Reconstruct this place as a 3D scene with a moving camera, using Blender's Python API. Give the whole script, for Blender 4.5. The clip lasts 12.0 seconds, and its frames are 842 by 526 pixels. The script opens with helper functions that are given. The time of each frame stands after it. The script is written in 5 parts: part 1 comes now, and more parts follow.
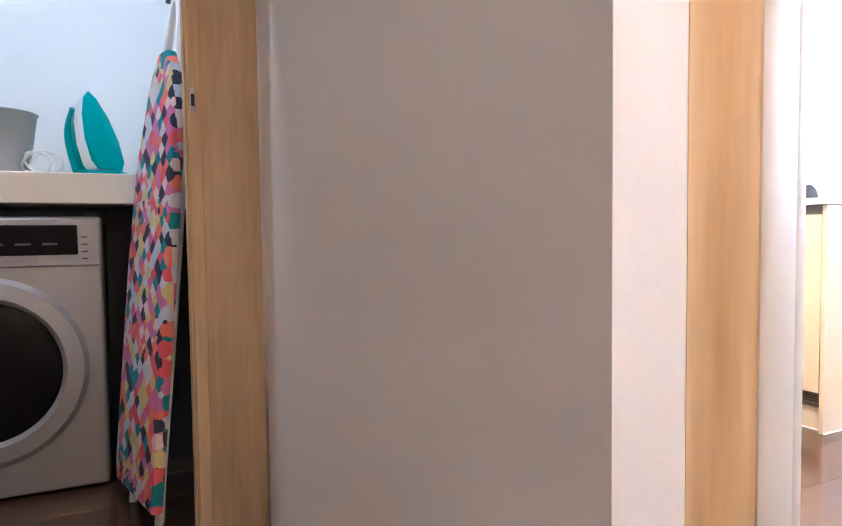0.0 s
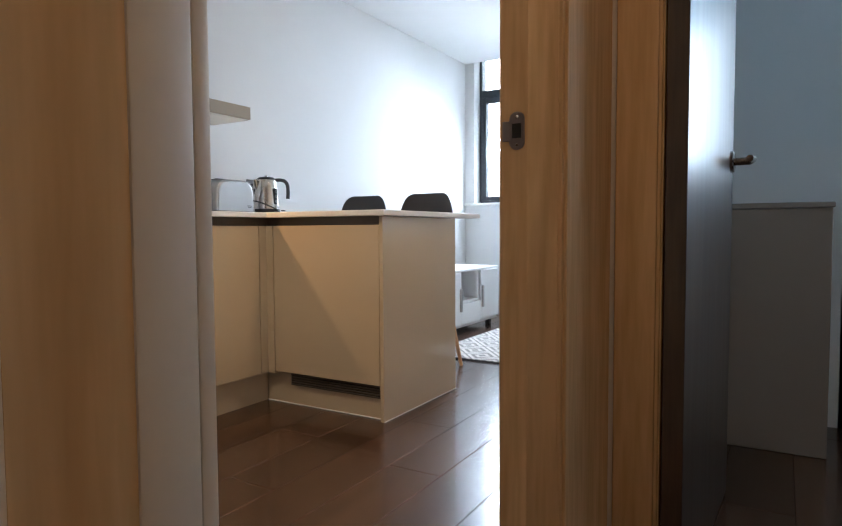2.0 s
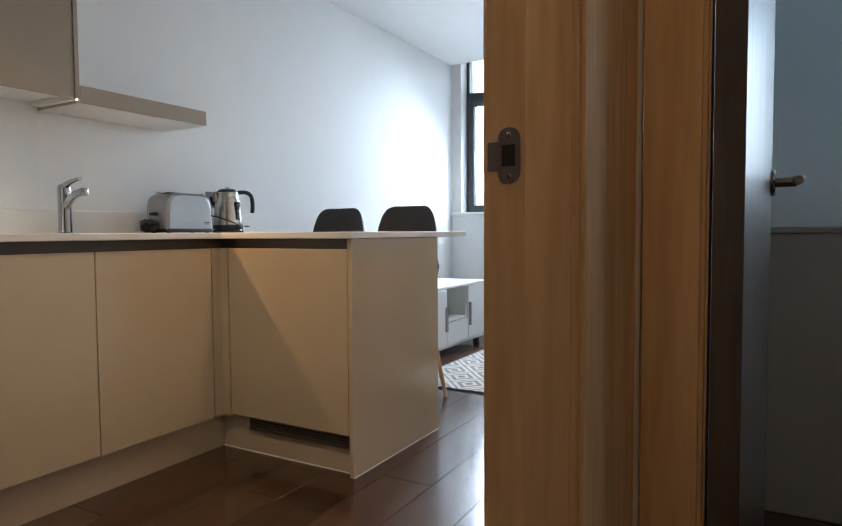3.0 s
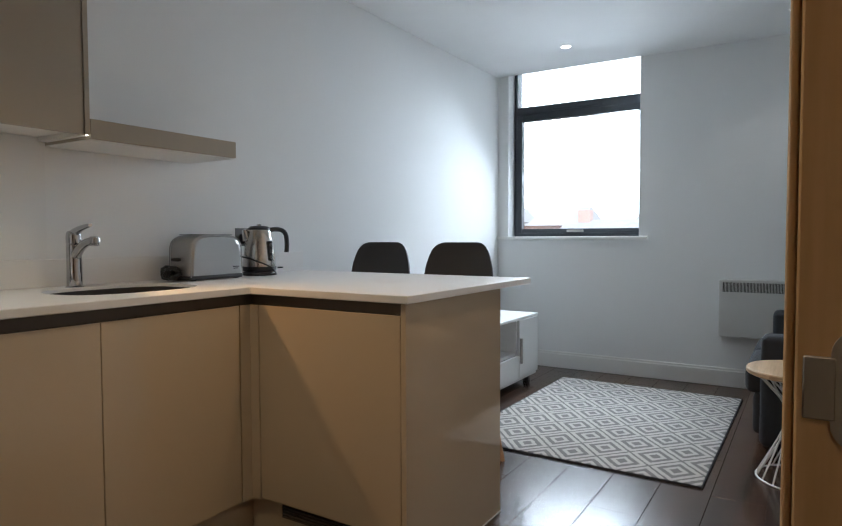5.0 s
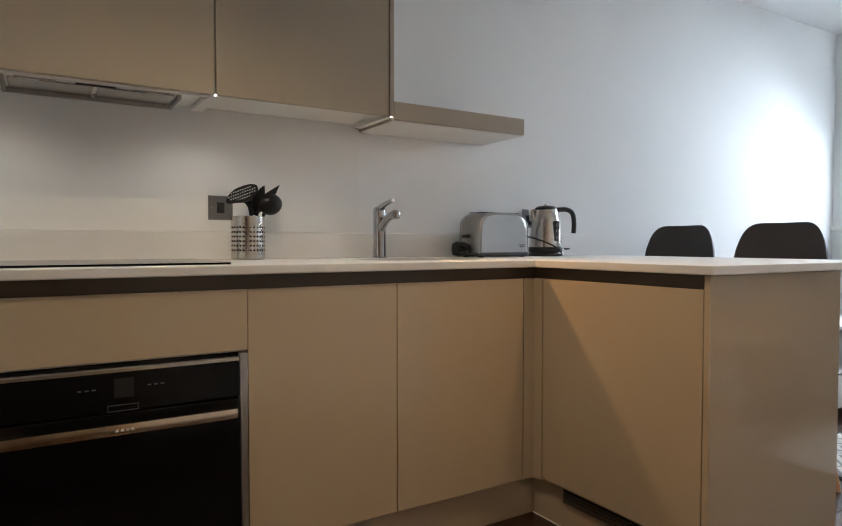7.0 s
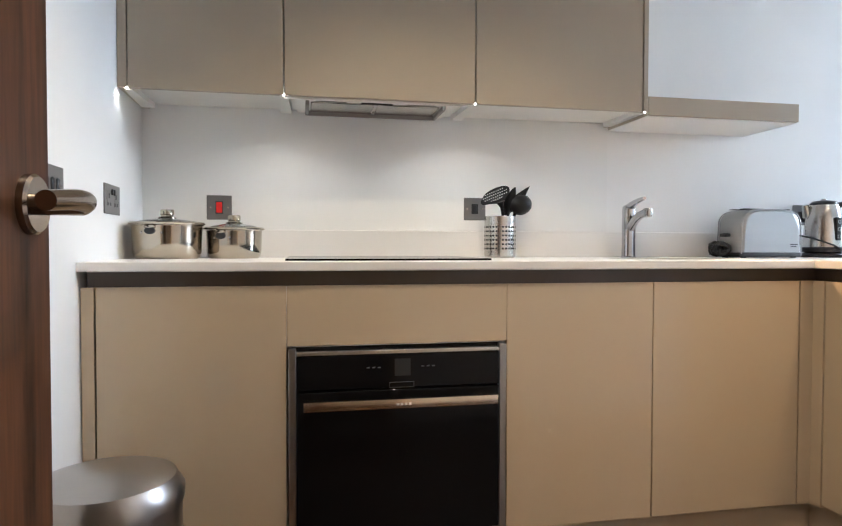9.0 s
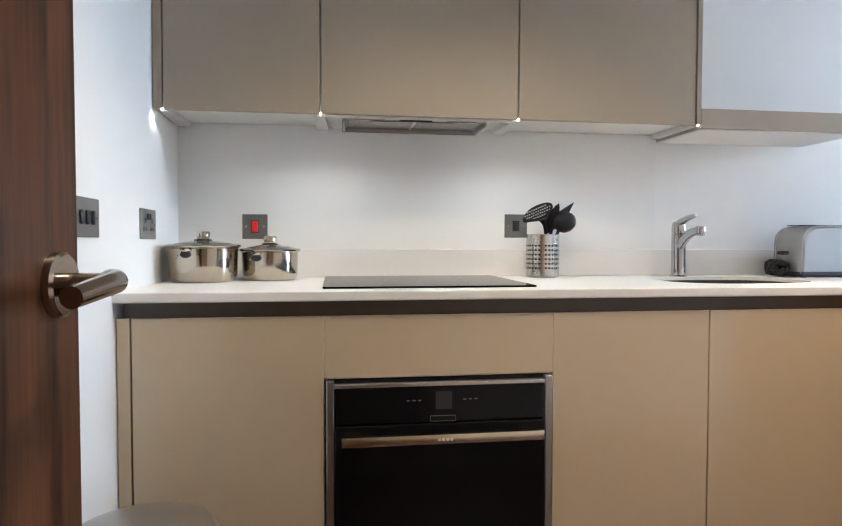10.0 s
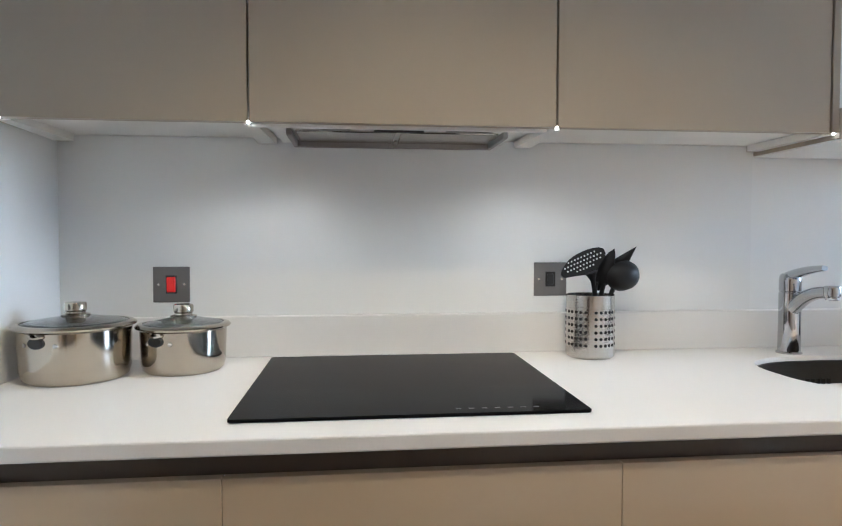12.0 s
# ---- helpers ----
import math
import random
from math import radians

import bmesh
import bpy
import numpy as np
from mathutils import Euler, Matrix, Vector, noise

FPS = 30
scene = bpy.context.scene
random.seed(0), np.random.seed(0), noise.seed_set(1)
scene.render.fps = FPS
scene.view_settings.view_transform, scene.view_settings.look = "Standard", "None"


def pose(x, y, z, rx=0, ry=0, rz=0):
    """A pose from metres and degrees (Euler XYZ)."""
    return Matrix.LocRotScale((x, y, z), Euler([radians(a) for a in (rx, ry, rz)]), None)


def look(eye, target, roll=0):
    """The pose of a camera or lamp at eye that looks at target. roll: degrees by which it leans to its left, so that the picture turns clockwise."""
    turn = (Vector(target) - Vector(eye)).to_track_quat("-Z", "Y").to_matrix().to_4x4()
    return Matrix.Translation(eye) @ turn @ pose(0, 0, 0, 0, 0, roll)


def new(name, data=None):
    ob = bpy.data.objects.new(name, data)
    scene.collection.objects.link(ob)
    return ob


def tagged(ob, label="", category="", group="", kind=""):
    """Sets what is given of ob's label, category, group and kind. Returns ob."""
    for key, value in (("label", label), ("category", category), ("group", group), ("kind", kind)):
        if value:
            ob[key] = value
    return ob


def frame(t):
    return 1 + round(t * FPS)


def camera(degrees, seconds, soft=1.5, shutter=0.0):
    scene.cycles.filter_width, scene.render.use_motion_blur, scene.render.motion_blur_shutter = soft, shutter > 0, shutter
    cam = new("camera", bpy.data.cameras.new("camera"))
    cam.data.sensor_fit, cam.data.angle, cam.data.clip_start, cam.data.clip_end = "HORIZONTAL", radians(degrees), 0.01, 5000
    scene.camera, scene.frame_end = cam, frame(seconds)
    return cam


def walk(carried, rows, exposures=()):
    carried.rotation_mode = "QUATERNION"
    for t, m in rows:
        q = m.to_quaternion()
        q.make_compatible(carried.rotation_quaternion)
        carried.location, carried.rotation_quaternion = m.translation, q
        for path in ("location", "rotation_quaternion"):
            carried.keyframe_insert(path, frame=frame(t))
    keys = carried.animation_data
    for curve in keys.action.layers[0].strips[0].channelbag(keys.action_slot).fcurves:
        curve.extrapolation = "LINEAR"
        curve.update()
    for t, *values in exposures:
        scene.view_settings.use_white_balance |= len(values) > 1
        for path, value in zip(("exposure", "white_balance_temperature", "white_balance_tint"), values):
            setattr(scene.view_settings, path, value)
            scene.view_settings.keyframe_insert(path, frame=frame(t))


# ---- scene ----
cam = camera(68.7, 12.0, soft=1.2)
PATH = [
    (0, (-0.281, -2.746, 0.803), (0.567, -0.935, 0.706), -0.7),
    (0.2, (-0.260, -2.744, 0.803), (0.893, -1.107, 0.706), -0.8),
    (0.5, (-0.233, -2.747, 0.804), (1.119, -1.276, 0.706), -1.0),
    (1, (-0.197, -2.77, 0.805), (1.364, -1.524, 0.703), -0.7),
    (1.5, (-0.154, -2.772, 0.811), (1.514, -1.672, 0.709), -0.6),
    (2, (-0.051, -2.738, 0.83), (1.671, -1.726, 0.725), -0.3),
    (2.5, (0.13, -2.668, 0.87), (1.872, -1.691, 0.769), -0.4),
    (4.5, (0.556, -2.379, 1.061), (2.266, -1.346, 0.973), -0.2),
    (5, (0.587, -2.296, 1.094), (2.277, -1.23, 1.011), -0.2),
    (5.5, (0.637, -2.243, 1.079), (2.253, -1.067, 1.006), -0.3),
    (6, (0.7, -2.232, 1.026), (2.174, -0.882, 0.961), -0.3),
    (6.5, (0.711, -2.241, 0.987), (1.979, -0.695, 0.922), -0.2),
    (7, (0.657, -2.236, 0.976), (1.699, -0.531, 0.914), 0.0),
    (7.5, (0.619, -2.245, 0.961), (1.45, -0.427, 0.898), 0.1),
    (9.5, (0.536, -2.266, 0.959), (0.845, -0.29, 0.905), 0.1),
    (10, (0.532, -2.189, 1.045), (0.81, -0.209, 0.977), 0.1),
    (10.5, (0.52, -2.015, 1.153), (0.767, -0.032, 1.074), 0.1),
    (11, (0.514, -1.869, 1.192), (0.737, 0.117, 1.118), 0.1),
    (11.5, (0.574, -1.661, 1.183), (0.78, 0.327, 1.108), 0.1),
    (12, (0.703, -1.514, 1.205), (0.91, 0.474, 1.131), 0.0),
]
EXPOSURES = [(0, 3.80, 4800, 9), (0.4, 3.45, 4750, 8), (0.7, 2.5, 5250, 9), (1.0, 1.85, 5450, 9), (1.5, 1.35, 5450, 8), (2.5, 0.95, 5500, 6), (4.5, 0.20, 5650, 5),
             (5.5, 0.18, 5700, 5), (6.5, 0.30, 5750, 6), (7.5, 0.85, 5800, 7), (9.5, 1.55, 5200, 6), (10.5, 1.36, 5150, 5), (12, 1.22, 5000, 4)]
walk(cam, [(t, look(eye, target, roll)) for t, eye, target, roll in PATH], EXPOSURES)

# ---- plan, in metres: x along the kitchen wall, y towards it ----
KY = 0.03          # kitchen back wall
WX = 5.55           # window wall
CEIL = 2.48
ROOM_Y, HALL_Y = -2.290, -2.405   # two faces of the wall between room and hall
JAMB_L, JAMB_R = 0.226, 1.000    # clear opening of the living room doorway
TOP = 0.92          # worktop
FRONT = -0.60       # base unit fronts
PEN_X, PEN_Y, PEN_X2 = 2.126, -1.27, 2.80
WU_Y, WU_Z = -0.265, 1.442

# ---- light ----
world = bpy.data.worlds.new("sky")
scene.world = world
world.use_nodes = True
wn = world.node_tree.nodes
sky = wn.new("ShaderNodeTexSky")
sky.sky_type, sky.sun_disc = "NISHITA", False
sky.sun_elevation, sky.sun_rotation = radians(40), radians(240)
world.node_tree.links.new(sky.outputs[0], wn["Background"].inputs[0])
wn["Background"].inputs[1].default_value = 0.22


def lamp(name, kind, m, energy, color, **settings):
    data = bpy.data.lights.new(name, kind)
    data.energy, data.color = energy, color
    if "size" in settings:
        data.shape, data.size, data.size_y = "RECTANGLE", settings["size"][0], settings["size"][1]
    if "cone" in settings:
        data.spot_size, data.spot_blend = radians(settings["cone"]), 0.6
    if "spread" in settings:
        data.spread = radians(settings["spread"])
    if "radius" in settings:
        data.shadow_soft_size = settings["radius"]
    ob = new(name, data)
    ob.matrix_world = m
    return tagged(ob, kind="structure")


sun = lamp("sun", "SUN", look((-20, -11, 19), (0, 0, 0)), 4.5, (1, 0.96, 0.9))
sun.data.angle = radians(12)
lamp("window_daylight", "AREA", look((5.74, -0.67, 1.95), (3.3, -1.55, 0.0)), 28, (0.90, 0.95, 1.0), size=(0.84, 0.92), spread=138)
lamp("bedroom_daylight", "AREA", look((3.06, -3.47, 1.75), (1.6, -3.47, 1.75)), 3.3, (0.58, 0.83, 1.0), size=(0.86, 1.25))
WARM = (1.0, 0.62, 0.31)
SOFT = (1.0, 0.725, 0.43)
for lx, ly, watts in ((0.95, -1.22, 30), (2.35, -1.75, 20), (4.99, -0.77, 4.0), (5.04, -2.20, 3.5)):
    lamp("downlight_beam", "SPOT", look((lx, ly, CEIL - 0.03), (lx, ly, 0)), watts, SOFT if lx < 1 else WARM if lx < 4 else (1.0, 0.90, 0.78), cone=110, radius=0.03)
lamp("unseen_hall_beam", "SPOT", look((0.12, -2.95, CEIL - 0.03), (0.12, -2.95, 0)), 10.5, WARM, cone=150, radius=0.04)
# second hall lamp: unseen, added to brighten the grey side wall
lamp("unseen_hall_beam", "SPOT", look((-1.15, -2.75, CEIL - 0.03), (-1.15, -2.75, 0)), 1.5, (1.0, 0.80, 0.64), cone=150, radius=0.04)
# cupboard lamp: out of view, added to light the washing machine and shelf things
lamp("unseen_utility_beam", "SPOT", look((-0.55, -0.9, CEIL - 0.03), (-0.55, -0.9, 0)), 2.6, (0.90, 0.97, 1.0), cone=150, radius=0.05)
# the last spot is extra: strong orange light added to warm the peninsula door
for lx, watts, aim, cone in ((0.022, 0.10, (-0.40, -0.262, 0.7), 118), (0.491, 1.05, (0.491, -0.19, 0), 156), (1.117, 1.05, (1.117, -0.19, 0), 156), (1.738, 10.5, (2.22, -1.10, 0.40), 48)):
    lamp("under_cabinet_beam", "SPOT", look((lx, -0.262 if lx < 0.1 else -0.245, WU_Z - (0.010 if lx < 0.1 else 0.036)), aim), watts, (1, 0.50, 0.17) if watts > 3 else (1, 0.84, 0.66), cone=cone, radius=0.006)



# ---- materials ----


def material(name, color, rough=0.5, metal=0.0, grain=0.0, scale=30.0, bump=0.0, vary=0.06, blotch=3.0, stretch=(1, 1, 1), coat=0.0, island=0.0):
    """A surface with broad blotches and fine grain in colour, roughness and relief."""
    m = bpy.data.materials.new(name)
    m.use_nodes = True
    n, l = m.node_tree.nodes, m.node_tree.links
    b = n["Principled BSDF"]
    b.inputs["Metallic"].default_value = metal
    b.inputs["Coat Weight"].default_value = coat
    b.inputs["Coat Roughness"].default_value = 0.08
    co, mp = n.new("ShaderNodeTexCoord"), n.new("ShaderNodeMapping")
    l.new(co.outputs["Object"], mp.inputs[0])
    mp.inputs["Scale"].default_value = stretch
    big, fine = n.new("ShaderNodeTexNoise"), n.new("ShaderNodeTexNoise")
    big.inputs["Scale"].default_value, big.inputs["Detail"].default_value = blotch, 3
    fine.inputs["Scale"].default_value, fine.inputs["Detail"].default_value = scale, 5
    l.new(mp.outputs[0], big.inputs[0]), l.new(mp.outputs[0], fine.inputs[0])
    mix = n.new("ShaderNodeMath")
    mix.operation = "MULTIPLY_ADD"
    l.new(fine.outputs[0], mix.inputs[0])
    mix.inputs[1].default_value = grain
    l.new(big.outputs[0], mix.inputs[2])
    ramp = n.new("ShaderNodeMapRange")
    ramp.inputs["From Min"].default_value, ramp.inputs["From Max"].default_value = 0.25 + grain * 0.3, 0.75 + grain * 0.7
    ramp.inputs["To Min"].default_value, ramp.inputs["To Max"].default_value = 1 - vary, 1 + vary
    l.new(mix.outputs[0], ramp.inputs[0])
    hsv = n.new("ShaderNodeHueSaturation")
    hsv.inputs["Color"].default_value = (*color, 1)
    l.new(ramp.outputs[0], hsv.inputs["Value"])
    if island:
        info, spread, times = n.new("ShaderNodeObjectInfo"), n.new("ShaderNodeMapRange"), n.new("ShaderNodeMath")
        spread.inputs["To Min"].default_value, spread.inputs["To Max"].default_value = 1 - island, 1 + island
        times.operation = "MULTIPLY"
        l.new(info.outputs["Random"], spread.inputs[0]), l.new(spread.outputs[0], times.inputs[0])
        l.new(ramp.outputs[0], times.inputs[1]), l.new(times.outputs[0], hsv.inputs["Value"])
    l.new(hsv.outputs[0], b.inputs["Base Color"])
    rr = n.new("ShaderNodeMapRange")
    rr.inputs["To Min"].default_value, rr.inputs["To Max"].default_value = max(0.02, rough * 0.85), min(1, rough * 1.15)
    l.new(big.outputs[0], rr.inputs[0]), l.new(rr.outputs[0], b.inputs["Roughness"])
    if bump:
        bp = n.new("ShaderNodeBump")
        bp.inputs["Strength"].default_value, bp.inputs["Distance"].default_value = bump, 0.002
        l.new(fine.outputs[0], bp.inputs["Height"]), l.new(bp.outputs[0], b.inputs["Normal"])
    return m


def wood(name, dark, light, rough, axis=2, scale=5.0, coat=0.0, island=0.0, relief=0.03):
    """Wood with rings drawn out along one axis."""
    m = material(name, light, rough, coat=coat)
    n, l = m.node_tree.nodes, m.node_tree.links
    b = n["Principled BSDF"]
    mp = next(x for x in n if x.type == "MAPPING")
    sc = [9.0, 9.0, 9.0]
    sc[axis] = 0.7
    mp.inputs["Scale"].default_value = sc
    if island:
        info, shift = n.new("ShaderNodeObjectInfo"), n.new("ShaderNodeVectorMath")
        shift.operation = "MULTIPLY"
        l.new(info.outputs["Random"], shift.inputs[0])
        shift.inputs[1].default_value = (31, 17, 23)
        l.new(shift.outputs[0], mp.inputs["Location"])
    grain, streak = n.new("ShaderNodeTexNoise"), n.new("ShaderNodeTexNoise")
    grain.inputs["Scale"].default_value, grain.inputs["Detail"].default_value, grain.inputs["Distortion"].default_value = scale * 0.28, 4, 1.2
    streak.inputs["Scale"].default_value, streak.inputs["Detail"].default_value = scale * 3.0, 6
    l.new(mp.outputs[0], grain.inputs[0]), l.new(mp.outputs[0], streak.inputs[0])
    add = n.new("ShaderNodeMath")
    add.operation = "MULTIPLY_ADD"
    l.new(streak.outputs[0], add.inputs[0])
    add.inputs[1].default_value = 0.6
    l.new(grain.outputs[0], add.inputs[2])
    ramp = n.new("ShaderNodeValToRGB")
    ramp.color_ramp.elements[0].position, ramp.color_ramp.elements[1].position = 0.55, 1.02
    ramp.color_ramp.elements[0].color, ramp.color_ramp.elements[1].color = (*dark, 1), (*light, 1)
    l.new(add.outputs[0], ramp.inputs[0])
    out = ramp.outputs[0]
    if island:
        hsv, spread = n.new("ShaderNodeHueSaturation"), n.new("ShaderNodeMapRange")
        spread.inputs["To Min"].default_value, spread.inputs["To Max"].default_value = 1 - island, 1 + island
        info = next(x for x in n if x.type == "OBJECT_INFO")
        l.new(info.outputs["Random"], spread.inputs[0]), l.new(spread.outputs[0], hsv.inputs["Value"])
        l.new(out, hsv.inputs["Color"])
        out = hsv.outputs[0]
    l.new(out, b.inputs["Base Color"])
    bp = n.new("ShaderNodeBump")
    bp.inputs["Strength"].default_value, bp.inputs["Distance"].default_value = relief, 0.001
    l.new(streak.outputs[0], bp.inputs["Height"]), l.new(bp.outputs[0], b.inputs["Normal"])
    return m


def glow(name, color, strength):
    m = bpy.data.materials.new(name)
    m.use_nodes = True
    b = m.node_tree.nodes["Principled BSDF"]
    b.inputs["Base Color"].default_value = (*color, 1)
    b.inputs["Emission Color"].default_value, b.inputs["Emission Strength"].default_value = (*color, 1), strength
    return m


def glass(name, color=(1, 1, 1), rough=0.0):
    m = bpy.data.materials.new(name)
    m.use_nodes = True
    b = m.node_tree.nodes["Principled BSDF"]
    b.inputs["Base Color"].default_value = (*color, 1)
    b.inputs["Roughness"].default_value, b.inputs["Transmission Weight"].default_value, b.inputs["IOR"].default_value = rough, 1, 1.45
    return m


WALL = material("wall_paint", (0.78, 0.78, 0.77), 0.75, grain=0.5, scale=160, bump=0.12, vary=0.02, blotch=1.5)
HALLWALL = material("hall_paint", (0.74, 0.66, 0.575), 0.75, grain=0.5, scale=160, bump=0.12, vary=0.03, blotch=1.5)
CEILP = material("ceiling_paint", (0.82, 0.82, 0.81), 0.85, grain=0.4, scale=120, bump=0.08, vary=0.02)
TRIM = material("satin_trim_paint", (0.80, 0.79, 0.76), 0.4, grain=0.3, scale=90, bump=0.05, vary=0.03)
LINING = wood("pale_oak_lining", (0.52, 0.335, 0.165), (0.72, 0.50, 0.275), 0.62, axis=2, scale=3.0)
LINING.node_tree.nodes["Principled BSDF"].inputs["Specular IOR Level"].default_value = 0.04
# paler copy of the lining: light on its hall face is put into the colour
LITTRIM = material("lit_trim_tone", (0.70, 0.62, 0.51), 0.4, grain=0.3, scale=90, bump=0.05, vary=0.04)
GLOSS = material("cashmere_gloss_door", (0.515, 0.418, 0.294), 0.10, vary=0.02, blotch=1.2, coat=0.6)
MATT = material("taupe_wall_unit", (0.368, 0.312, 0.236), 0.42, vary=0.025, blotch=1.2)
UNITIN = material("white_unit_underside", (0.78, 0.76, 0.72), 0.45, vary=0.03)
RECESS = material("dark_handle_recess", (0.085, 0.066, 0.050), 0.35, vary=0.05)
QUARTZ = material("white_quartz", (0.78, 0.765, 0.75), 0.40, grain=0.8, scale=420, vary=0.03, blotch=2)
STEEL = material("brushed_steel", (0.55, 0.525, 0.485), 0.22, 1.0, grain=0.8, scale=60, bump=0.05, vary=0.06, stretch=(1, 1, 14))
POLISH = material("polished_steel", (0.47, 0.425, 0.355), 0.12, 1.0, grain=0.5, scale=25, vary=0.14, blotch=9)
BOWL = material("satin_sink_steel", (0.085, 0.082, 0.078), 0.30, 1.0, grain=0.6, scale=90, vary=0.10)
CHROME = material("chrome", (0.50, 0.50, 0.51), 0.06, 1.0, vary=0.02)
NICKEL = material("satin_nickel_plate", (0.40, 0.38, 0.36), 0.30, 1.0, grain=0.5, scale=80, vary=0.05, stretch=(1, 8, 1))
BRONZE = material("dark_satin_handle", (0.36, 0.31, 0.265), 0.20, 1.0, grain=0.4, scale=80, vary=0.06)
PLATE = material("brushed_plate", (0.18, 0.175, 0.17), 0.32, 0.35, grain=0.5, scale=80, vary=0.06, stretch=(1, 8, 1))
BLACKGLASS = material("black_glass", (0.006, 0.006, 0.007), 0.06, vary=0.02)
BLACKGLASS.node_tree.nodes["Principled BSDF"].inputs["Specular IOR Level"].default_value = 0.16
# steel tinted with the warm lamplight that falls on the oven handle
WARMLITSTEEL = material("warm_lit_steel", (0.66, 0.56, 0.43), 0.24, 1.0, grain=0.6, scale=70, vary=0.05, stretch=(14, 1, 1))
TOASTSTEEL = material("satin_toaster_steel", (0.40, 0.392, 0.38), 0.40, 1.0, grain=0.7, scale=60, bump=0.04, vary=0.06, stretch=(1, 1, 10))
HOBGLASS = material("black_ceramic_glass", (0.005, 0.005, 0.006), 0.09, vary=0.02)
HOBGLASS.node_tree.nodes["Principled BSDF"].inputs["Specular IOR Level"].default_value = 0.18
HOBGLASS.node_tree.nodes["Principled BSDF"].inputs["IOR"].default_value = 1.16
UTENSIL = material("black_nylon", (0.010, 0.010, 0.011), 0.42, grain=0.4, scale=200, bump=0.05, vary=0.1)
UTENSIL.node_tree.nodes["Principled BSDF"].inputs["Specular IOR Level"].default_value = 0.25
BLACK = material("black_plastic", (0.018, 0.018, 0.019), 0.38, grain=0.5, scale=200, bump=0.05, vary=0.1)
# near-black colour stands in for shade inside holes, slots and gaps
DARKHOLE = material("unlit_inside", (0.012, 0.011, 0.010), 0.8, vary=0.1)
ANTHRACITE = material("anthracite_frame", (0.035, 0.04, 0.048), 0.42, grain=0.4, scale=200, bump=0.04, vary=0.06)
WALNUT = wood("walnut_veneer", (0.016, 0.0058, 0.0024), (0.105, 0.040, 0.0155), 0.45, axis=2, scale=4.6)
WALNUT.node_tree.nodes["Principled BSDF"].inputs["Specular IOR Level"].default_value = 0.22
DARKDOOR = wood("dark_walnut_veneer", (0.022, 0.013, 0.010), (0.065, 0.038, 0.026), 0.34, axis=2, scale=4.0, coat=1.0)
DARKDOOR.node_tree.nodes["Principled BSDF"].inputs["Coat Roughness"].default_value = 0.26
PLANK = wood("dark_oak_laminate", (0.019, 0.0096, 0.0057), (0.097, 0.047, 0.025), 0.24, axis=0, scale=3.2, coat=0.22, island=0.22, relief=0.008)
OAK = wood("light_oak", (0.42, 0.27, 0.14), (0.62, 0.44, 0.26), 0.4, axis=0, scale=4.0)
BEECH = wood("beech_leg", (0.40, 0.20, 0.09), (0.58, 0.34, 0.17), 0.4, axis=2, scale=4.0)
CHARCOAL = material("charcoal_fabric", (0.035, 0.035, 0.038), 0.9, grain=1.2, scale=500, bump=0.5, vary=0.18)
CHAIRGREY = material("grey_stool_shell", (0.060, 0.053, 0.050), 0.55, grain=0.6, scale=300, bump=0.1, vary=0.08)
WHITELAM = material("white_laminate", (0.78, 0.78, 0.77), 0.38, vary=0.02)
HEATER = material("white_enamel", (0.60, 0.59, 0.565), 0.42, vary=0.02)

# ---- building helpers ----


def box(bm, x0, x1, y0, y1, z0, z1, bevel=0.0, seg=1):
    """Add a box, with rounded edges if wanted."""
    made = bmesh.ops.create_cube(bm, size=1, matrix=Matrix.Translation(((x0 + x1) / 2, (y0 + y1) / 2, (z0 + z1) / 2)) @ Matrix.Diagonal((abs(x1 - x0), abs(y1 - y0), abs(z1 - z0), 1)))
    if bevel:
        edges = {e for v in made["verts"] for e in v.link_edges}
        bmesh.ops.bevel(bm, geom=list(edges), offset=bevel, segments=seg, affect="EDGES", profile=0.5)
    return bm


def boxed(*args, **kw):
    return box(bmesh.new(), *args, **kw)


def turned(profile, seg=40, bm=None, at=(0, 0, 0)):
    """A solid of revolution about z from (radius, height) pairs."""
    bm = bm or bmesh.new()
    rings = []
    for r, z in profile:
        if r < 1e-6:
            rings.append([bm.verts.new((at[0], at[1], at[2] + z))])
        else:
            rings.append([bm.verts.new((at[0] + r * math.cos(2 * math.pi * i / seg), at[1] + r * math.sin(2 * math.pi * i / seg), at[2] + z)) for i in range(seg)])
    for a, b in zip(rings, rings[1:]):
        for i in range(seg):
            j = (i + 1) % seg
            if len(a) == 1 and len(b) > 1:
                bm.faces.new((a[0], b[j], b[i]))
            elif len(b) == 1 and len(a) > 1:
                bm.faces.new((a[i], a[j], b[0]))
            elif len(a) > 1:
                bm.faces.new((a[i], a[j], b[j], b[i]))
    bmesh.ops.recalc_face_normals(bm, faces=bm.faces)
    return bm


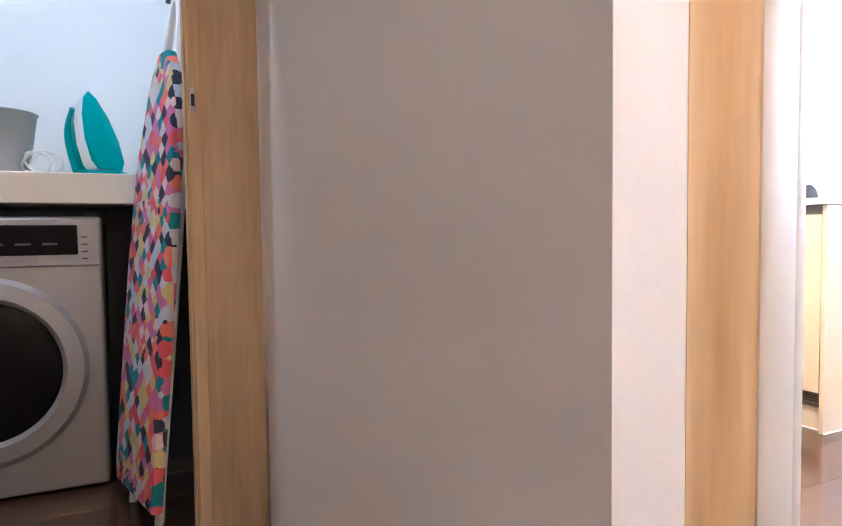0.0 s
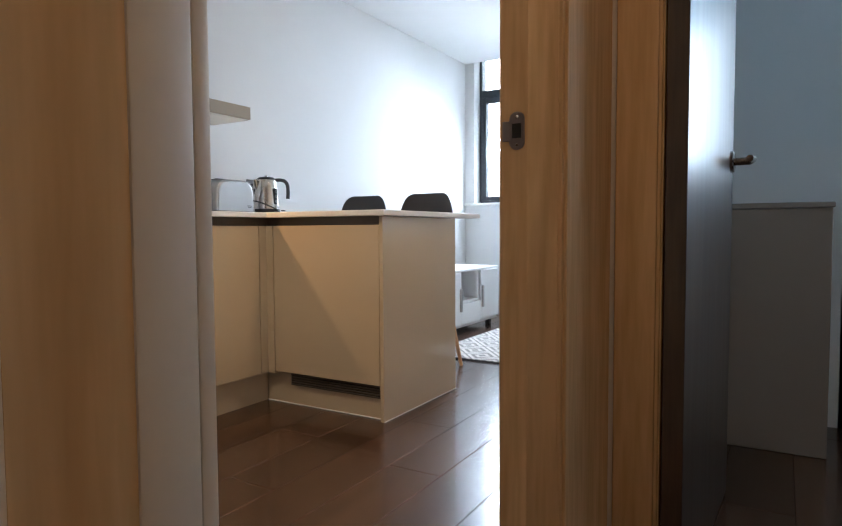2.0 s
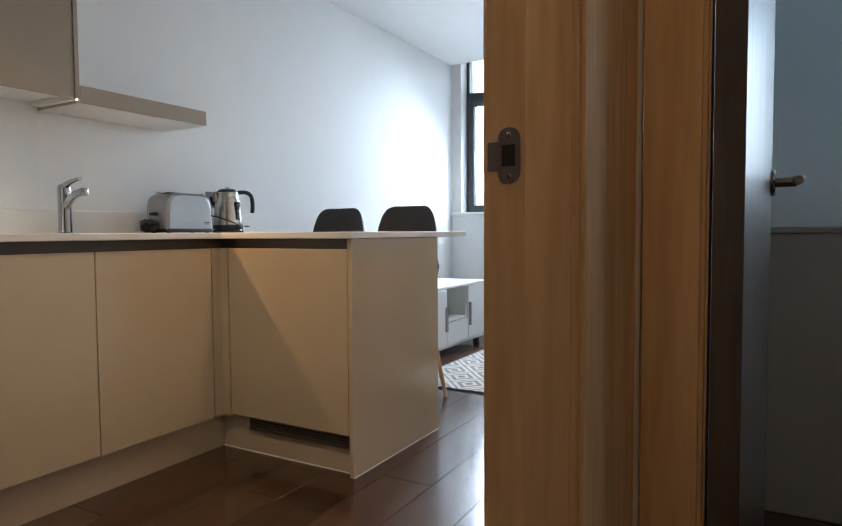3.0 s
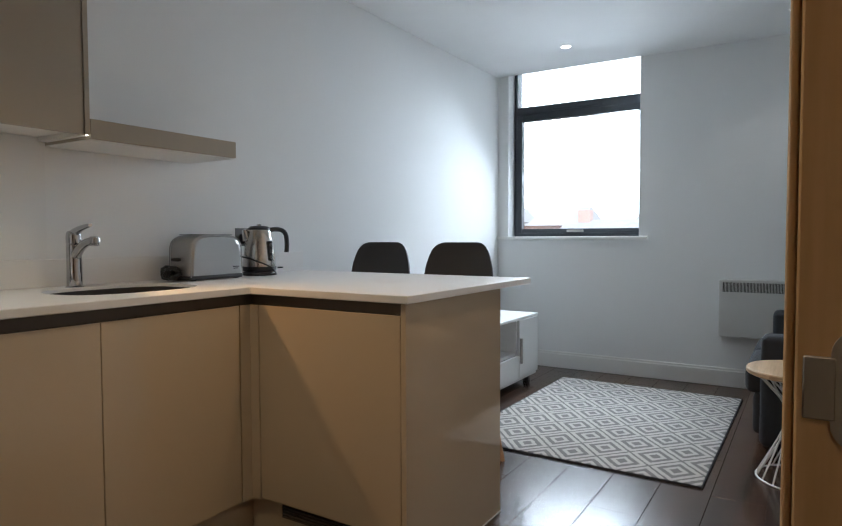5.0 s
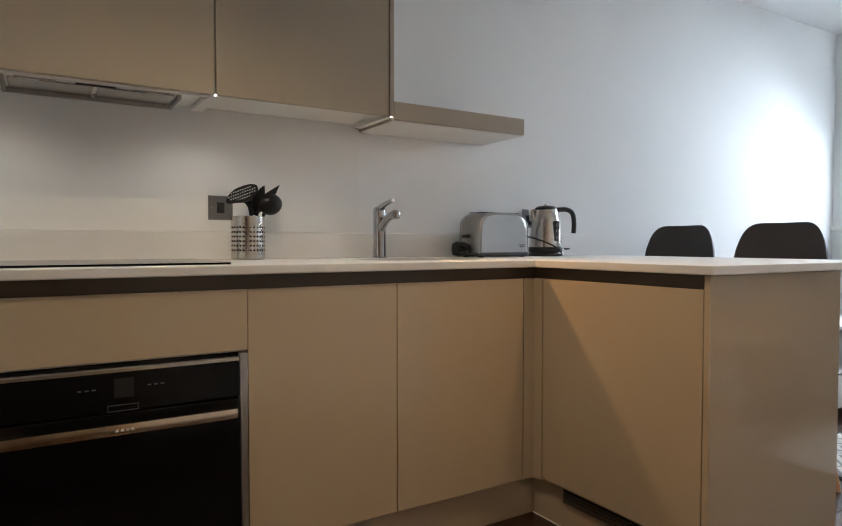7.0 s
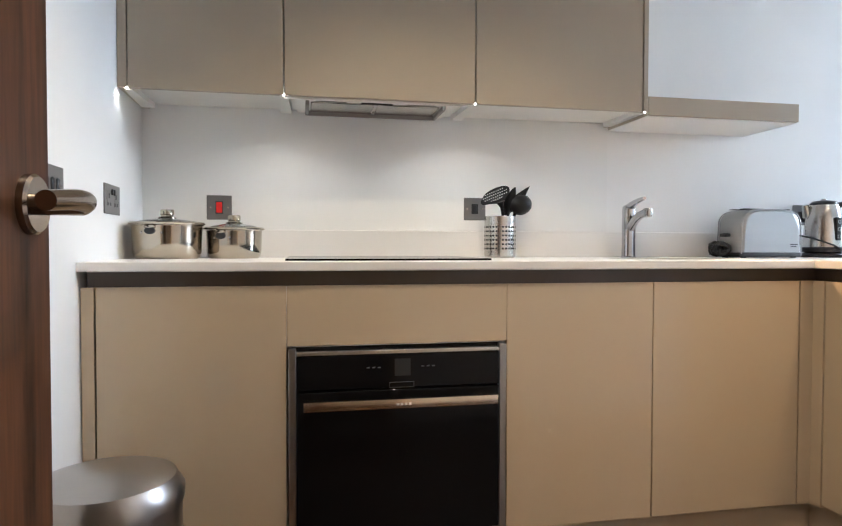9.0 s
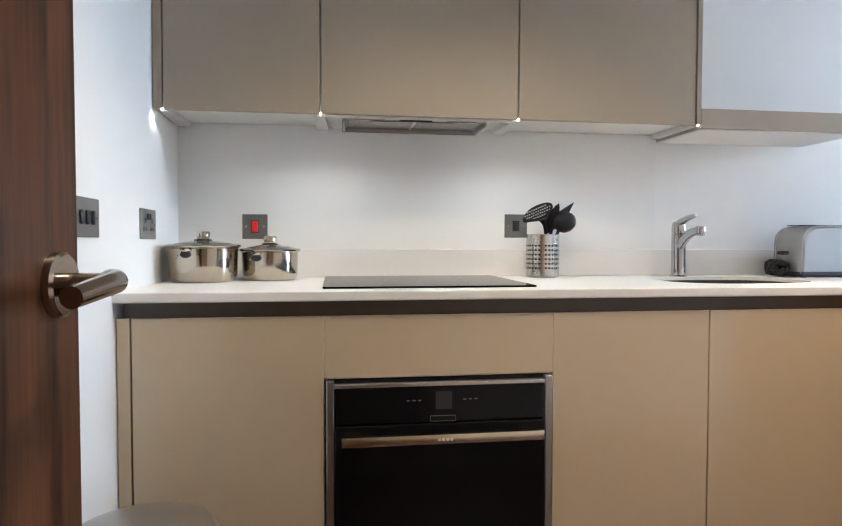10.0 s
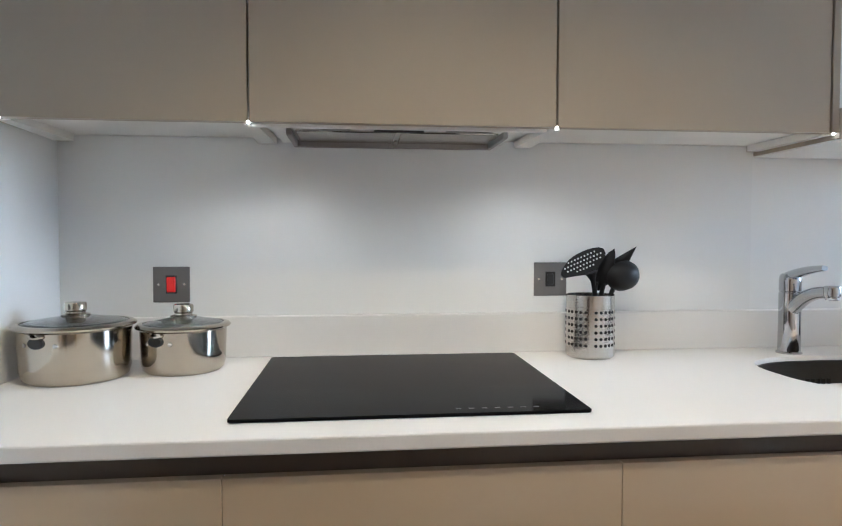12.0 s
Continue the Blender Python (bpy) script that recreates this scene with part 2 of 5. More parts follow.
def tube(points, radius, seg=10, bm=None, radii=None):
    """A round bar along points."""
    bm = bm or bmesh.new()
    pts = [Vector(p) for p in points]
    rings = []
    for i, p in enumerate(pts):
        d = (pts[min(i + 1, len(pts) - 1)] - pts[max(i - 1, 0)]).normalized()
        side = d.cross(Vector((0.13, 0.31, 0.94)))
        if side.length < 0.05:
            side = d.cross(Vector((1, 0, 0)))
        side.normalize()
        up = d.cross(side)
        r = radii[i] if radii else radius
        rings.append([bm.verts.new(p + r * (side * math.cos(a) + up * math.sin(a))) for a in (2 * math.pi * k / seg for k in range(seg))])
    for a, b in zip(rings, rings[1:]):
        for i in range(seg):
            bm.faces.new((a[i], a[(i + 1) % seg], b[(i + 1) % seg], b[i]))
    bm.faces.new(rings[0]), bm.faces.new(rings[-1])
    bmesh.ops.recalc_face_normals(bm, faces=bm.faces)
    return bm


def curve(points, steps=8):
    """A smooth line through points."""
    pts = [Vector(p) for p in points]
    out = []
    for i in range(len(pts) - 1):
        p0, p1, p2, p3 = pts[max(i - 1, 0)], pts[i], pts[i + 1], pts[min(i + 2, len(pts) - 1)]
        for s in range(steps):
            t = s / steps
            out.append(0.5 * (2 * p1 + (p2 - p0) * t + (2 * p0 - 5 * p1 + 4 * p2 - p3) * t * t + (3 * p1 - p0 - 3 * p2 + p3) * t ** 3))
    return out + [pts[-1]]


def slab(outline, z0, z1, bm=None, bevel=0.0, seg=2):
    """A flat plate from an outline in x and y."""
    bm = bm or bmesh.new()
    face = bm.faces.new([bm.verts.new((x, y, z0)) for x, y in outline])
    made = bmesh.ops.extrude_face_region(bm, geom=[face])
    top = [v for v in made["geom"] if isinstance(v, bmesh.types.BMVert)]
    bmesh.ops.translate(bm, vec=(0, 0, z1 - z0), verts=top)
    bmesh.ops.recalc_face_normals(bm, faces=bm.faces)
    if bevel:
        bmesh.ops.bevel(bm, geom=[e for e in bm.edges if abs(e.verts[0].co.z - e.verts[1].co.z) < 1e-5], offset=bevel, segments=seg, affect="EDGES", profile=0.5)
    return bm


def rounded(x0, x1, y0, y1, r, steps=6):
    """The outline of a rectangle with round corners."""
    out = []
    for cx, cy, a0 in ((x1 - r, y1 - r, 0), (x0 + r, y1 - r, 90), (x0 + r, y0 + r, 180), (x1 - r, y0 + r, 270)):
        for k in range(steps + 1):
            a = radians(a0 + 90 * k / steps)
            out.append((cx + r * math.cos(a), cy + r * math.sin(a)))
    return out


def moved(bm, m):
    bmesh.ops.transform(bm, matrix=m, verts=bm.verts)
    return bm


def mesh(name, bm, mat, smooth=False):
    me = bpy.data.meshes.new(name)
    if smooth:
        for f in bm.faces:
            f.smooth = True
        for e in bm.edges:
            if len(e.link_faces) == 2 and e.calc_face_angle(0) > radians(38):
                e.smooth = False
    bm.to_mesh(me)
    bm.free()
    me.materials.append(mat)
    return new(name, me)


def part(name, bm, mat, parent, label="", smooth=True):
    ob = mesh(name, bm, mat, smooth)
    ob.parent = parent
    return tagged(ob, label=label)


def piece(name, me, parent, x, y, z, rz=0.0):
    """A repeat that shares its mesh."""
    ob = new(name, me)
    ob.parent = parent
    ob.location, ob.rotation_euler = (x, y, z), (0, 0, rz)
    return ob


def thing(name, m, label, category, group=""):
    ob = new(name)
    ob.empty_display_size = 0.1
    ob.matrix_world = m
    return tagged(ob, label, category, group)


def structure(name, bm, mat, label, category="", smooth=False):
    return tagged(mesh(name, bm, mat, smooth), label, category, kind="structure")


# ---- walls, floor and ceiling ----
DOOR_H = 2.06
structure("wall_kitchen", boxed(-1.4, WX + 0.3, KY, KY + 0.15, -0.02, CEIL), WALL, "smooth white painted wall behind the kitchen units", "wall")
# window wall with its opening
WY0, WY1, WZ0 = -1.170, -0.068, 1.087
bm = bmesh.new()
box(bm, WX, WX + 0.3, WY1, KY, -0.02, CEIL + 0.09)
box(bm, WX, WX + 0.115, -3.05, WY0, -0.02, CEIL + 0.09)
box(bm, WX + 0.115, WX + 0.3, -3.05, WY0 - 0.055, -0.02, CEIL + 0.09)
box(bm, WX, WX + 0.115, WY0, WY1, -0.02, WZ0)
box(bm, WX + 0.115, WX + 0.3, WY0 - 0.055, WY1, -0.02, WZ0)
structure("wall_window", bm, WALL, "white painted outer wall with a tall window", "wall")
# wall between room and hall, with the doorway
bm = bmesh.new()
box(bm, 0.03, JAMB_L - 0.03, HALL_Y, ROOM_Y, -0.02, CEIL)
box(bm, JAMB_R + 0.03, 3.0, HALL_Y, ROOM_Y, -0.02, CEIL)
box(bm, JAMB_L - 0.03, JAMB_R + 0.03, HALL_Y, ROOM_Y, DOOR_H + 0.03, CEIL)
structure("wall_hall", bm, HALLWALL, "painted partition wall with the living room doorway", "wall")
structure("wall_hall_return", boxed(0.03, 0.062, ROOM_Y, -1.12, -0.02, CEIL), HALLWALL, "grey-beige painted hall side wall", "wall")
structure("wall_kitchen_end", boxed(-0.09, 0.0, -1.12, KY, -0.02, CEIL), WALL, "white painted wall at the end of the worktop", "wall")
UT_R, UT_L, UT_Y = -0.150, -0.87, -1.12
bm = bmesh.new()
box(bm, -2.2, UT_L - 0.03, UT_Y, UT_Y + 0.1, -0.02, CEIL)
box(bm, UT_R + 0.03, -0.09, UT_Y + 0.001, UT_Y + 0.1, -0.02, CEIL)
box(bm, 0.001, 0.03, UT_Y + 0.002, UT_Y + 0.05, -0.02, CEIL)
box(bm, UT_L - 0.03, UT_R + 0.03, UT_Y, UT_Y + 0.1, DOOR_H + 0.03, CEIL)
structure("wall_utility_front", bm, HALLWALL, "painted wall with the utility cupboard doorway", "wall")
structure("wall_utility_side", boxed(-1.4, -1.3, UT_Y + 0.1, KY, -0.02, CEIL), WALL, "white painted utility cupboard wall", "wall")
structure("wall_hall_far", boxed(-2.3, -2.2, -3.6, UT_Y + 0.1, -0.02, CEIL), HALLWALL, "painted hall end wall", "wall")
structure("wall_hall_back", boxed(-2.2, 1.4, -3.6, -3.5, -0.02, CEIL), HALLWALL, "painted hall back wall", "wall")
BX = 1.340
bm = bmesh.new()
box(bm, BX, BX + 0.1, -2.482, HALL_Y, -0.02, CEIL)
box(bm, BX, BX + 0.1, -3.5, -3.282, -0.02, CEIL)
box(bm, BX, BX + 0.1, -3.282, -2.482, DOOR_H + 0.03, CEIL)
structure("wall_bedroom_front", bm, HALLWALL, "painted wall with the bedroom doorway", "wall")
structure("wall_room_back", boxed(3.0, WX, -3.0, -2.95, -0.02, CEIL), WALL, "white painted wall behind the sofa", "wall")
B0, B1, BZ0, BZ1 = -3.92, -3.02, 1.08, 2.40
bm = bmesh.new()
box(bm, 3.0, 3.1, B1, HALL_Y, -0.02, CEIL)
box(bm, 3.0, 3.1, -5.1, B0, -0.02, CEIL)
box(bm, 3.0, 3.1, B0, B1, -0.02, BZ0)
box(bm, 3.0, 3.1, B0, B1, BZ1, CEIL)
structure("wall_room_side", bm, WALL, "white painted bedroom wall with a window", "wall")
structure("wall_bedroom_side", boxed(BX + 0.1, 3.0, HALL_Y - 0.05, HALL_Y, -0.02, CEIL), WALL, "white painted bedroom wall", "wall")
structure("wall_bedroom_back", boxed(BX + 0.1, 3.0, -5.1, -5.0, -0.02, CEIL), WALL, "white painted bedroom wall", "wall")
structure("wall_bedroom_return", boxed(BX, BX + 0.1, -5.1, -3.5, -0.02, CEIL), WALL, "white painted bedroom wall", "wall")
# added head above the ceiling: bright glass takes the place of the lit reveal
structure("raised_window_head", boxed(WX + 0.001, WX + 0.3, -3.05, KY + 0.15, CEIL + 0.09, CEIL + 0.19), WALL, "added window head, raised so glass replaces the lit reveal", "wall")
structure("ceiling", boxed(-2.3, WX, -5.1, KY + 0.15, CEIL, CEIL + 0.1), CEILP, "flat white painted ceiling", "ceiling")
subfloor = boxed(-1.4, WX + 0.02, UT_Y + 0.1, KY + 0.1, -0.12, -0.012)
box(subfloor, -2.3, WX + 0.02, -3.0, UT_Y + 0.1, -0.12, -0.012)
box(subfloor, -2.3, 3.1, -3.6, -3.0, -0.12, -0.012)
box(subfloor, BX, 3.1, -5.1, -3.6, -0.12, -0.012)
floor = structure("floor", subfloor, DARKHOLE, "dark wood-look laminate plank floor", "floor")


def lining(name, label, m, width, depth, height, strike_side=0, face=0.048, strike_z=1.0, hall_trim=(-1, 1)):
    """A door lining: two jambs, head, stops and architraves on both faces; local x across, y through the wall."""
    t = thing(name, m, label, "door frame")
    t["kind"] = "structure"
    w = width / 2
    for s in (-1, 1):
        part("jamb", boxed(s * w, s * (w + 0.03), 0, depth, 0, height + 0.03, bevel=0.0015), LINING, t)
        part("stop", boxed(s * (w - 0.004), s * w, 0.006, 0.062, 0, height, bevel=0.002, seg=2), LINING, t)
        for y0, y1 in ((-0.015, 0.0), (depth, depth + 0.006)):
            if y0 < 0 and s not in hall_trim:
                continue
            part("architrave", boxed(s * (w + 0.006), s * (w + 0.006 + face), y0, y1, 0, height + 0.006 + face, bevel=0.004, seg=2), LINING, t)
    part("head", boxed(-w, w, 0, depth, height, height + 0.03), LINING, t)
    for y0, y1 in ((-0.015, 0.0), (depth, depth + 0.006)):
        part("architrave", boxed(-w - 0.006, w + 0.006, y0, y1, height + 0.006, height + 0.006 + face, bevel=0.004), LINING, t)
    if strike_side:
        s = strike_side
        y = depth - 0.032
        plate = moved(slab(rounded(-0.0145, 0.0145, -0.034, 0.034, 0.0140), 0, 0.0015), pose(s * w, y, strike_z, 0, -90 * s, 0) @ pose(0, 0, 0, 0, 0, 90))
        p = part("strike_plate", plate, NICKEL, t, "satin metal strike plate with a square latch hole")
        part("latch_hole", boxed(s * (w - 0.0022), s * (w - 0.001), y - 0.008, y + 0.009, strike_z - 0.013, strike_z + 0.013), DARKHOLE, p)
        part("lip", boxed(s * (w - 0.002), s * (w + 0.001), y + 0.012, depth - 0.004, strike_z - 0.018, strike_z + 0.018, bevel=0.0008), NICKEL, p)
        for dz in (-0.025, 0.025):
            part("screw", moved(turned([(0, 0), (0.003, 0), (0.002, 0.0008), (0, 0.0008)], 10), pose(s * (w - 0.0015), y, strike_z + dz, 0, -90 * s, 0)), STEEL, p)
    return t


lining("door_lining_1", "cream painted door lining with strike plate", pose((JAMB_L + JAMB_R) / 2, HALL_Y, 0), JAMB_R - JAMB_L, ROOM_Y - HALL_Y, DOOR_H, 1, strike_z=1.008, hall_trim=())
# hall face of the living room doorway: architrave and lining edge in a lit tone, added shade strip on the wall
hall_trim = thing("hall_architrave", pose(0, HALL_Y, 0), "architrave in a lit tone beside an added shade strip", "architrave")
hall_trim["kind"] = "structure"
part("facing", boxed(0.168, 0.212, -0.015, 0.0, 0, DOOR_H + 0.05, bevel=0.002, seg=2), LITTRIM, hall_trim, "facing in a lit tone")
part("lining_edge", boxed(0.2145, JAMB_L + 0.002, -0.012, 0.0, 0, DOOR_H + 0.05, bevel=0.002, seg=2), LITTRIM, hall_trim)
# added strip: the wall's orange shading beside the architrave, put into oak colour
profile = [(0.104 + 0.064 * k / 10, -0.0005 - 0.0125 * (1 - math.cos(math.pi * k / 10)) / 2) for k in range(11)]
part("band", slab([(0.104, 0.0), *profile, (0.168, 0.0)], 0, DOOR_H + 0.05), LINING, hall_trim, "added strip for the wall's orange shade")
utility_lining = lining("door_lining_2", "cream painted utility cupboard door lining", pose((UT_L + UT_R) / 2, UT_Y, 0), UT_R - UT_L, 0.1, DOOR_H, 1, face=0.165, strike_z=1.13)
part("bead", boxed(0.362, 0.392, -0.021, -0.0152, 0, DOOR_H, bevel=0.002), LINING, utility_lining)
keep = part("latch_keep", boxed(0.366, 0.380, -0.0235, -0.021, 1.10, 1.165, bevel=0.001), NICKEL, utility_lining, "small metal latch keep")
part("slot", boxed(0.369, 0.377, -0.0245, -0.0235, 1.118, 1.147), DARKHOLE, keep)
lining("door_lining_3", "cream painted bedroom door lining", pose(BX, -2.882, 0, 0, 0, -90), 0.74, 0.1, DOOR_H, 0, face=0.086)


def lever(parent, x, y, z, s, way):
    """A lever handle on a round rose; s: the side of the leaf (+1 or -1 in local x), way: the lever's direction along y."""
    h = part("door_handle", moved(turned([(0, 0), (0.032, 0), (0.032, 0.007), (0.029, 0.010), (0, 0.010)], 40), pose(x, y, z, 0, 90 * s, 0)), BRONZE, parent, "brushed steel lever handle on a round rose")
    part("neck", tube([(x, y, z), (x + s * 0.052, y, z)], 0.0115, 18), BRONZE, h)
    bar = curve([(x + s * 0.046, y + way * -0.014, z + 0.002), (x + s * 0.056, y + way * 0.006, z + 0.003), (x + s * 0.062, y + way * 0.05, z + 0.002), (x + s * 0.060, y + way * 0.112, z - 0.003)])
    part("lever", tube(bar, 0.0115, 16, radii=[0.0128 - 0.0035 * k / len(bar) for k in range(len(bar))]), BRONZE, h)
    return h


def leaf(name, label, m, width, mat, height=2.03, thick=0.04, handle_z=1.03, hinges=(0.22, 1.0, 1.8)):
    """A flush door: hinge edge at the origin, leaf along local y, thickness in x."""
    t = thing(name, m, label, "door")
    t["kind"] = "structure"
    part("leaf", boxed(0, thick, 0, width, 0.006, height, bevel=0.0015), mat, t)
    lever(t, thick, width - 0.05, handle_z, 1, -1)
    lever(t, 0, width - 0.05, handle_z, -1, -1)
    for z in hinges:
        part("hinge", tube([(-0.004, -0.004, z), (-0.004, -0.004, z + 0.1)], 0.006, 10), NICKEL, t)
    return t


leaf("door_1", "walnut veneer living room door standing open", pose(0.213, -2.284, 0, 0, 0, -0.95), 0.784, WALNUT, handle_z=1.003)
leaf("door_2", "dark walnut bedroom door standing open into bedroom", pose(1.336, -2.521, 0, 0, 0, -92.8), 0.735, DARKDOOR, thick=0.044, hinges=())

structure("hall_side_panel", boxed(JAMB_R + 0.012, BX - 0.0152, HALL_Y - 0.006, HALL_Y, 0, DOOR_H + 0.06, bevel=0.001), LINING, "pale oak panel between the two hall doorways", "panel")

# ---- window ----
win = thing("window_1", pose(WX + 0.12, 0, 0), "anthracite framed window with a fixed top light", "window")
win["kind"] = "structure"
fy0, fy1, fz0, fz1, tz = WY0 - 0.052, WY1 - 0.004, WZ0 + 0.012, CEIL + 0.09, 2.156
F = 0.045
for a in ((fy0, fy0 + F * 0.6, fz0, fz1), (fy1 - F * 0.6, fy1, fz0, fz1), (fy0 + F * 0.6, fy1 - F * 0.6, fz0, fz0 + 0.03), (fy0 + F * 0.6, fy1 - F * 0.6, tz, tz + 0.069)):
    part("window_frame", boxed(0, 0.07, *a, bevel=0.002), ANTHRACITE, win)
sash = part("sash", boxed(-0.012, 0.05, fy0 + 0.03, fy0 + 0.075, fz0 + 0.03, tz - 0.002, bevel=0.003), ANTHRACITE, win)
part("sash_stile", boxed(-0.012, 0.05, fy1 - 0.075, fy1 - 0.03, fz0 + 0.03, tz - 0.002, bevel=0.003), ANTHRACITE, sash)
part("sash_rail", boxed(-0.012, 0.05, fy0 + 0.075, fy1 - 0.075, fz0 + 0.03, fz0 + 0.066, bevel=0.003), ANTHRACITE, sash)
part("sash_rail", boxed(-0.012, 0.05, fy0 + 0.075, fy1 - 0.075, tz - 0.055, tz - 0.002, bevel=0.003), ANTHRACITE, sash)
part("trickle_vent", boxed(-0.012, 0.0, -0.85, -0.42, tz + 0.014, tz + 0.036, bevel=0.003), ANTHRACITE, win)
hd = part("window_handle", boxed(-0.03, -0.012, -0.70, -0.56, fz0 + 0.036, fz0 + 0.056, bevel=0.004, seg=2), NICKEL, sash, "brushed metal window handle")
PANE = glass("window_glass")
for a in ((fy0 + 0.02, fy1 - 0.02, tz + 0.062, fz1 - 0.01), (fy0 + 0.07, fy1 - 0.07, fz0 + 0.06, tz - 0.05)):
    p = part("pane", boxed(0.025, 0.033, *a), PANE, win)
    p.visible_shadow = False
structure("window_sill", boxed(WX - 0.035, WX + 0.12, WY0 - 0.07, KY, WZ0 - 0.014, WZ0 + 0.012, bevel=0.005, seg=2), TRIM, "white painted window board", "sill")

# bedroom window: out of view, added around the lamp that lights the bedroom door
w2 = thing("window_2", pose(3.07, 0, 0), "unseen bedroom window with an anthracite frame", "window")
w2["kind"] = "structure"
for a in ((B0, B0 + 0.05, BZ0, BZ1), (B1 - 0.05, B1, BZ0, BZ1), (B0 + 0.05, B1 - 0.05, BZ0, BZ0 + 0.05), (B0 + 0.05, B1 - 0.05, BZ1 - 0.05, BZ1), (B0 + 0.05, B1 - 0.05, 2.02, 2.07)):
    part("window_frame", boxed(-0.03, 0.0, *a, bevel=0.002), ANTHRACITE, w2)
# outside: roofs and the bright sky beyond the glass
# haze and glare over the houses are put into these pale colours
OUTBRICK = material("washed_out_brick", (0.55, 0.40, 0.34), 0.9, grain=0.8, scale=8, vary=0.2)
OUTROOF = material("washed_out_slate", (0.45, 0.44, 0.44), 0.9, grain=0.8, scale=5, vary=0.2)
structure("ground", boxed(WX + 0.5, 120, -80, 80, -8.2, -8), material("far_asphalt", (0.12, 0.12, 0.12), 0.9), "grey ground far below", "ground")
for hx, hy, hw, hh, hd2 in ((42, 8.6, 6, 10.2, 8), (52, 17.5, 8, 11.6, 9), (46, 20.5, 6, 11.9, 8), (60, 12.5, 12, 10.8, 8), (46, 5.0, 5, 11.0, 8)):
    house = thing("house", pose(hx, hy, -8), "distant brick house with a slate roof", "house")
    part("wall", boxed(-hd2 / 2, hd2 / 2, -hw / 2, hw / 2, 0, hh - 1.6), OUTBRICK, house, smooth=False)
    bm = bmesh.new()
    vs = [bm.verts.new(v) for v in ((-hd2 / 2 - .3, -hw / 2 - .3, hh - 1.6), (hd2 / 2 + .3, -hw / 2 - .3, hh - 1.6), (hd2 / 2 + .3, hw / 2 + .3, hh - 1.6), (-hd2 / 2 - .3, hw / 2 + .3, hh - 1.6), (0, -hw / 2 - .3, hh), (0, hw / 2 + .3, hh))]
    for f in ((0, 1, 2, 3), (0, 3, 5, 4), (2, 1, 4, 5), (1, 0, 4), (3, 2, 5)):
        bm.faces.new([vs[i] for i in f])
    bmesh.ops.recalc_face_normals(bm, faces=bm.faces)
    roof = part("roof", bm, OUTROOF, house, smooth=False)
    part("chimney", boxed(-0.4, 0.4, hw / 2 - 1.4, hw / 2 - 0.6, hh - 0.8, hh + 0.7), OUTBRICK, roof, smooth=False)
    for k in (-1, 1):
        w2 = part("window", boxed(-hd2 / 2 - 0.03, -hd2 / 2 + 0.02, k * hw / 4 - 0.6, k * hw / 4 + 0.6, hh - 4.6, hh - 3.0), TRIM, house, smooth=False)
        part("pane", boxed(-hd2 / 2 - 0.05, -hd2 / 2 - 0.03, k * hw / 4 - 0.5, k * hw / 4 + 0.5, hh - 4.5, hh - 3.1), BLACKGLASS, w2, smooth=False)
structure("backdrop", boxed(110, 110.5, -140, 140, -9, 90), glow("bright_cloud", (0.95, 0.98, 1.0), 2.4), "bright overcast sky beyond the houses", "sky")

# ---- skirting ----


def skirting(name, x0, x1, y0, y1):
    bm = boxed(x0, x1, y0, y1, 0, 0.117, bevel=0.003)
    inset = 0.006
    box(bm, x0 + (inset if x1 - x0 < 0.05 else 0), x1, y0 + (inset if y1 - y0 < 0.05 else 0), y1, 0.117, 0.135, bevel=0.003)
    return structure(name, bm, TRIM, "white painted stepped skirting board", "skirting")


skirting("baseboard", WX - 0.02, WX, -2.95, KY)
skirting("baseboard", 2.9, WX - 0.02, KY - 0.02, KY)

# ---- kitchen: base units ----


def base_unit(x0, x1, label, drawer=False):
    t = thing("base_cabinet", pose((x0 + x1) / 2, FRONT, 0), label, "cabinet", "base cabinets of the kitchen run")
    w = (x1 - x0) / 2
    part("carcass", boxed(-w, w, 0.02, 0.56, 0.15, 0.852), UNITIN, t, smooth=False)
    part("door", boxed(-w + 0.0015, w - 0.0015, 0, 0.019, 0.15, 0.856, bevel=0.0012), GLOSS, t, "plain cashmere gloss door")
    return t


base_unit(0.036, 0.506, "handleless cashmere gloss base cabinet")
base_unit(1.115, 1.572, "handleless cashmere gloss base cabinet")
base_unit(1.572, 2.075, "handleless cashmere gloss cabinet under the sink")
structure("end_filler", boxed(0.003, 0.033, FRONT, FRONT + 0.02, 0.15, 0.856, bevel=0.001), GLOSS, "narrow cashmere gloss filler strip", "filler")
structure("corner_post", slab([(2.078, FRONT), (2.123, FRONT), (2.123, FRONT - 0.04), (2.145, FRONT - 0.04), (2.145, FRONT + 0.02), (2.078, FRONT + 0.02)], 0.15, 0.856), GLOSS, "cashmere gloss inner corner post", "corner post")
# oven housing
oven_x0, oven_x1 = 0.506, 1.115
t = thing("oven_cabinet", pose((oven_x0 + oven_x1) / 2, FRONT, 0), "cashmere gloss oven housing with a blank panel", "cabinet", "base cabinets of the kitchen run")
part("panel", boxed(-0.305, 0.305, 0, 0.019, 0.694, 0.856, bevel=0.0012), GLOSS, t, "blank cashmere panel above the oven")
part("panel", boxed(-0.305, 0.305, 0, 0.019, 0.15, 0.165, bevel=0.001), GLOSS, t)
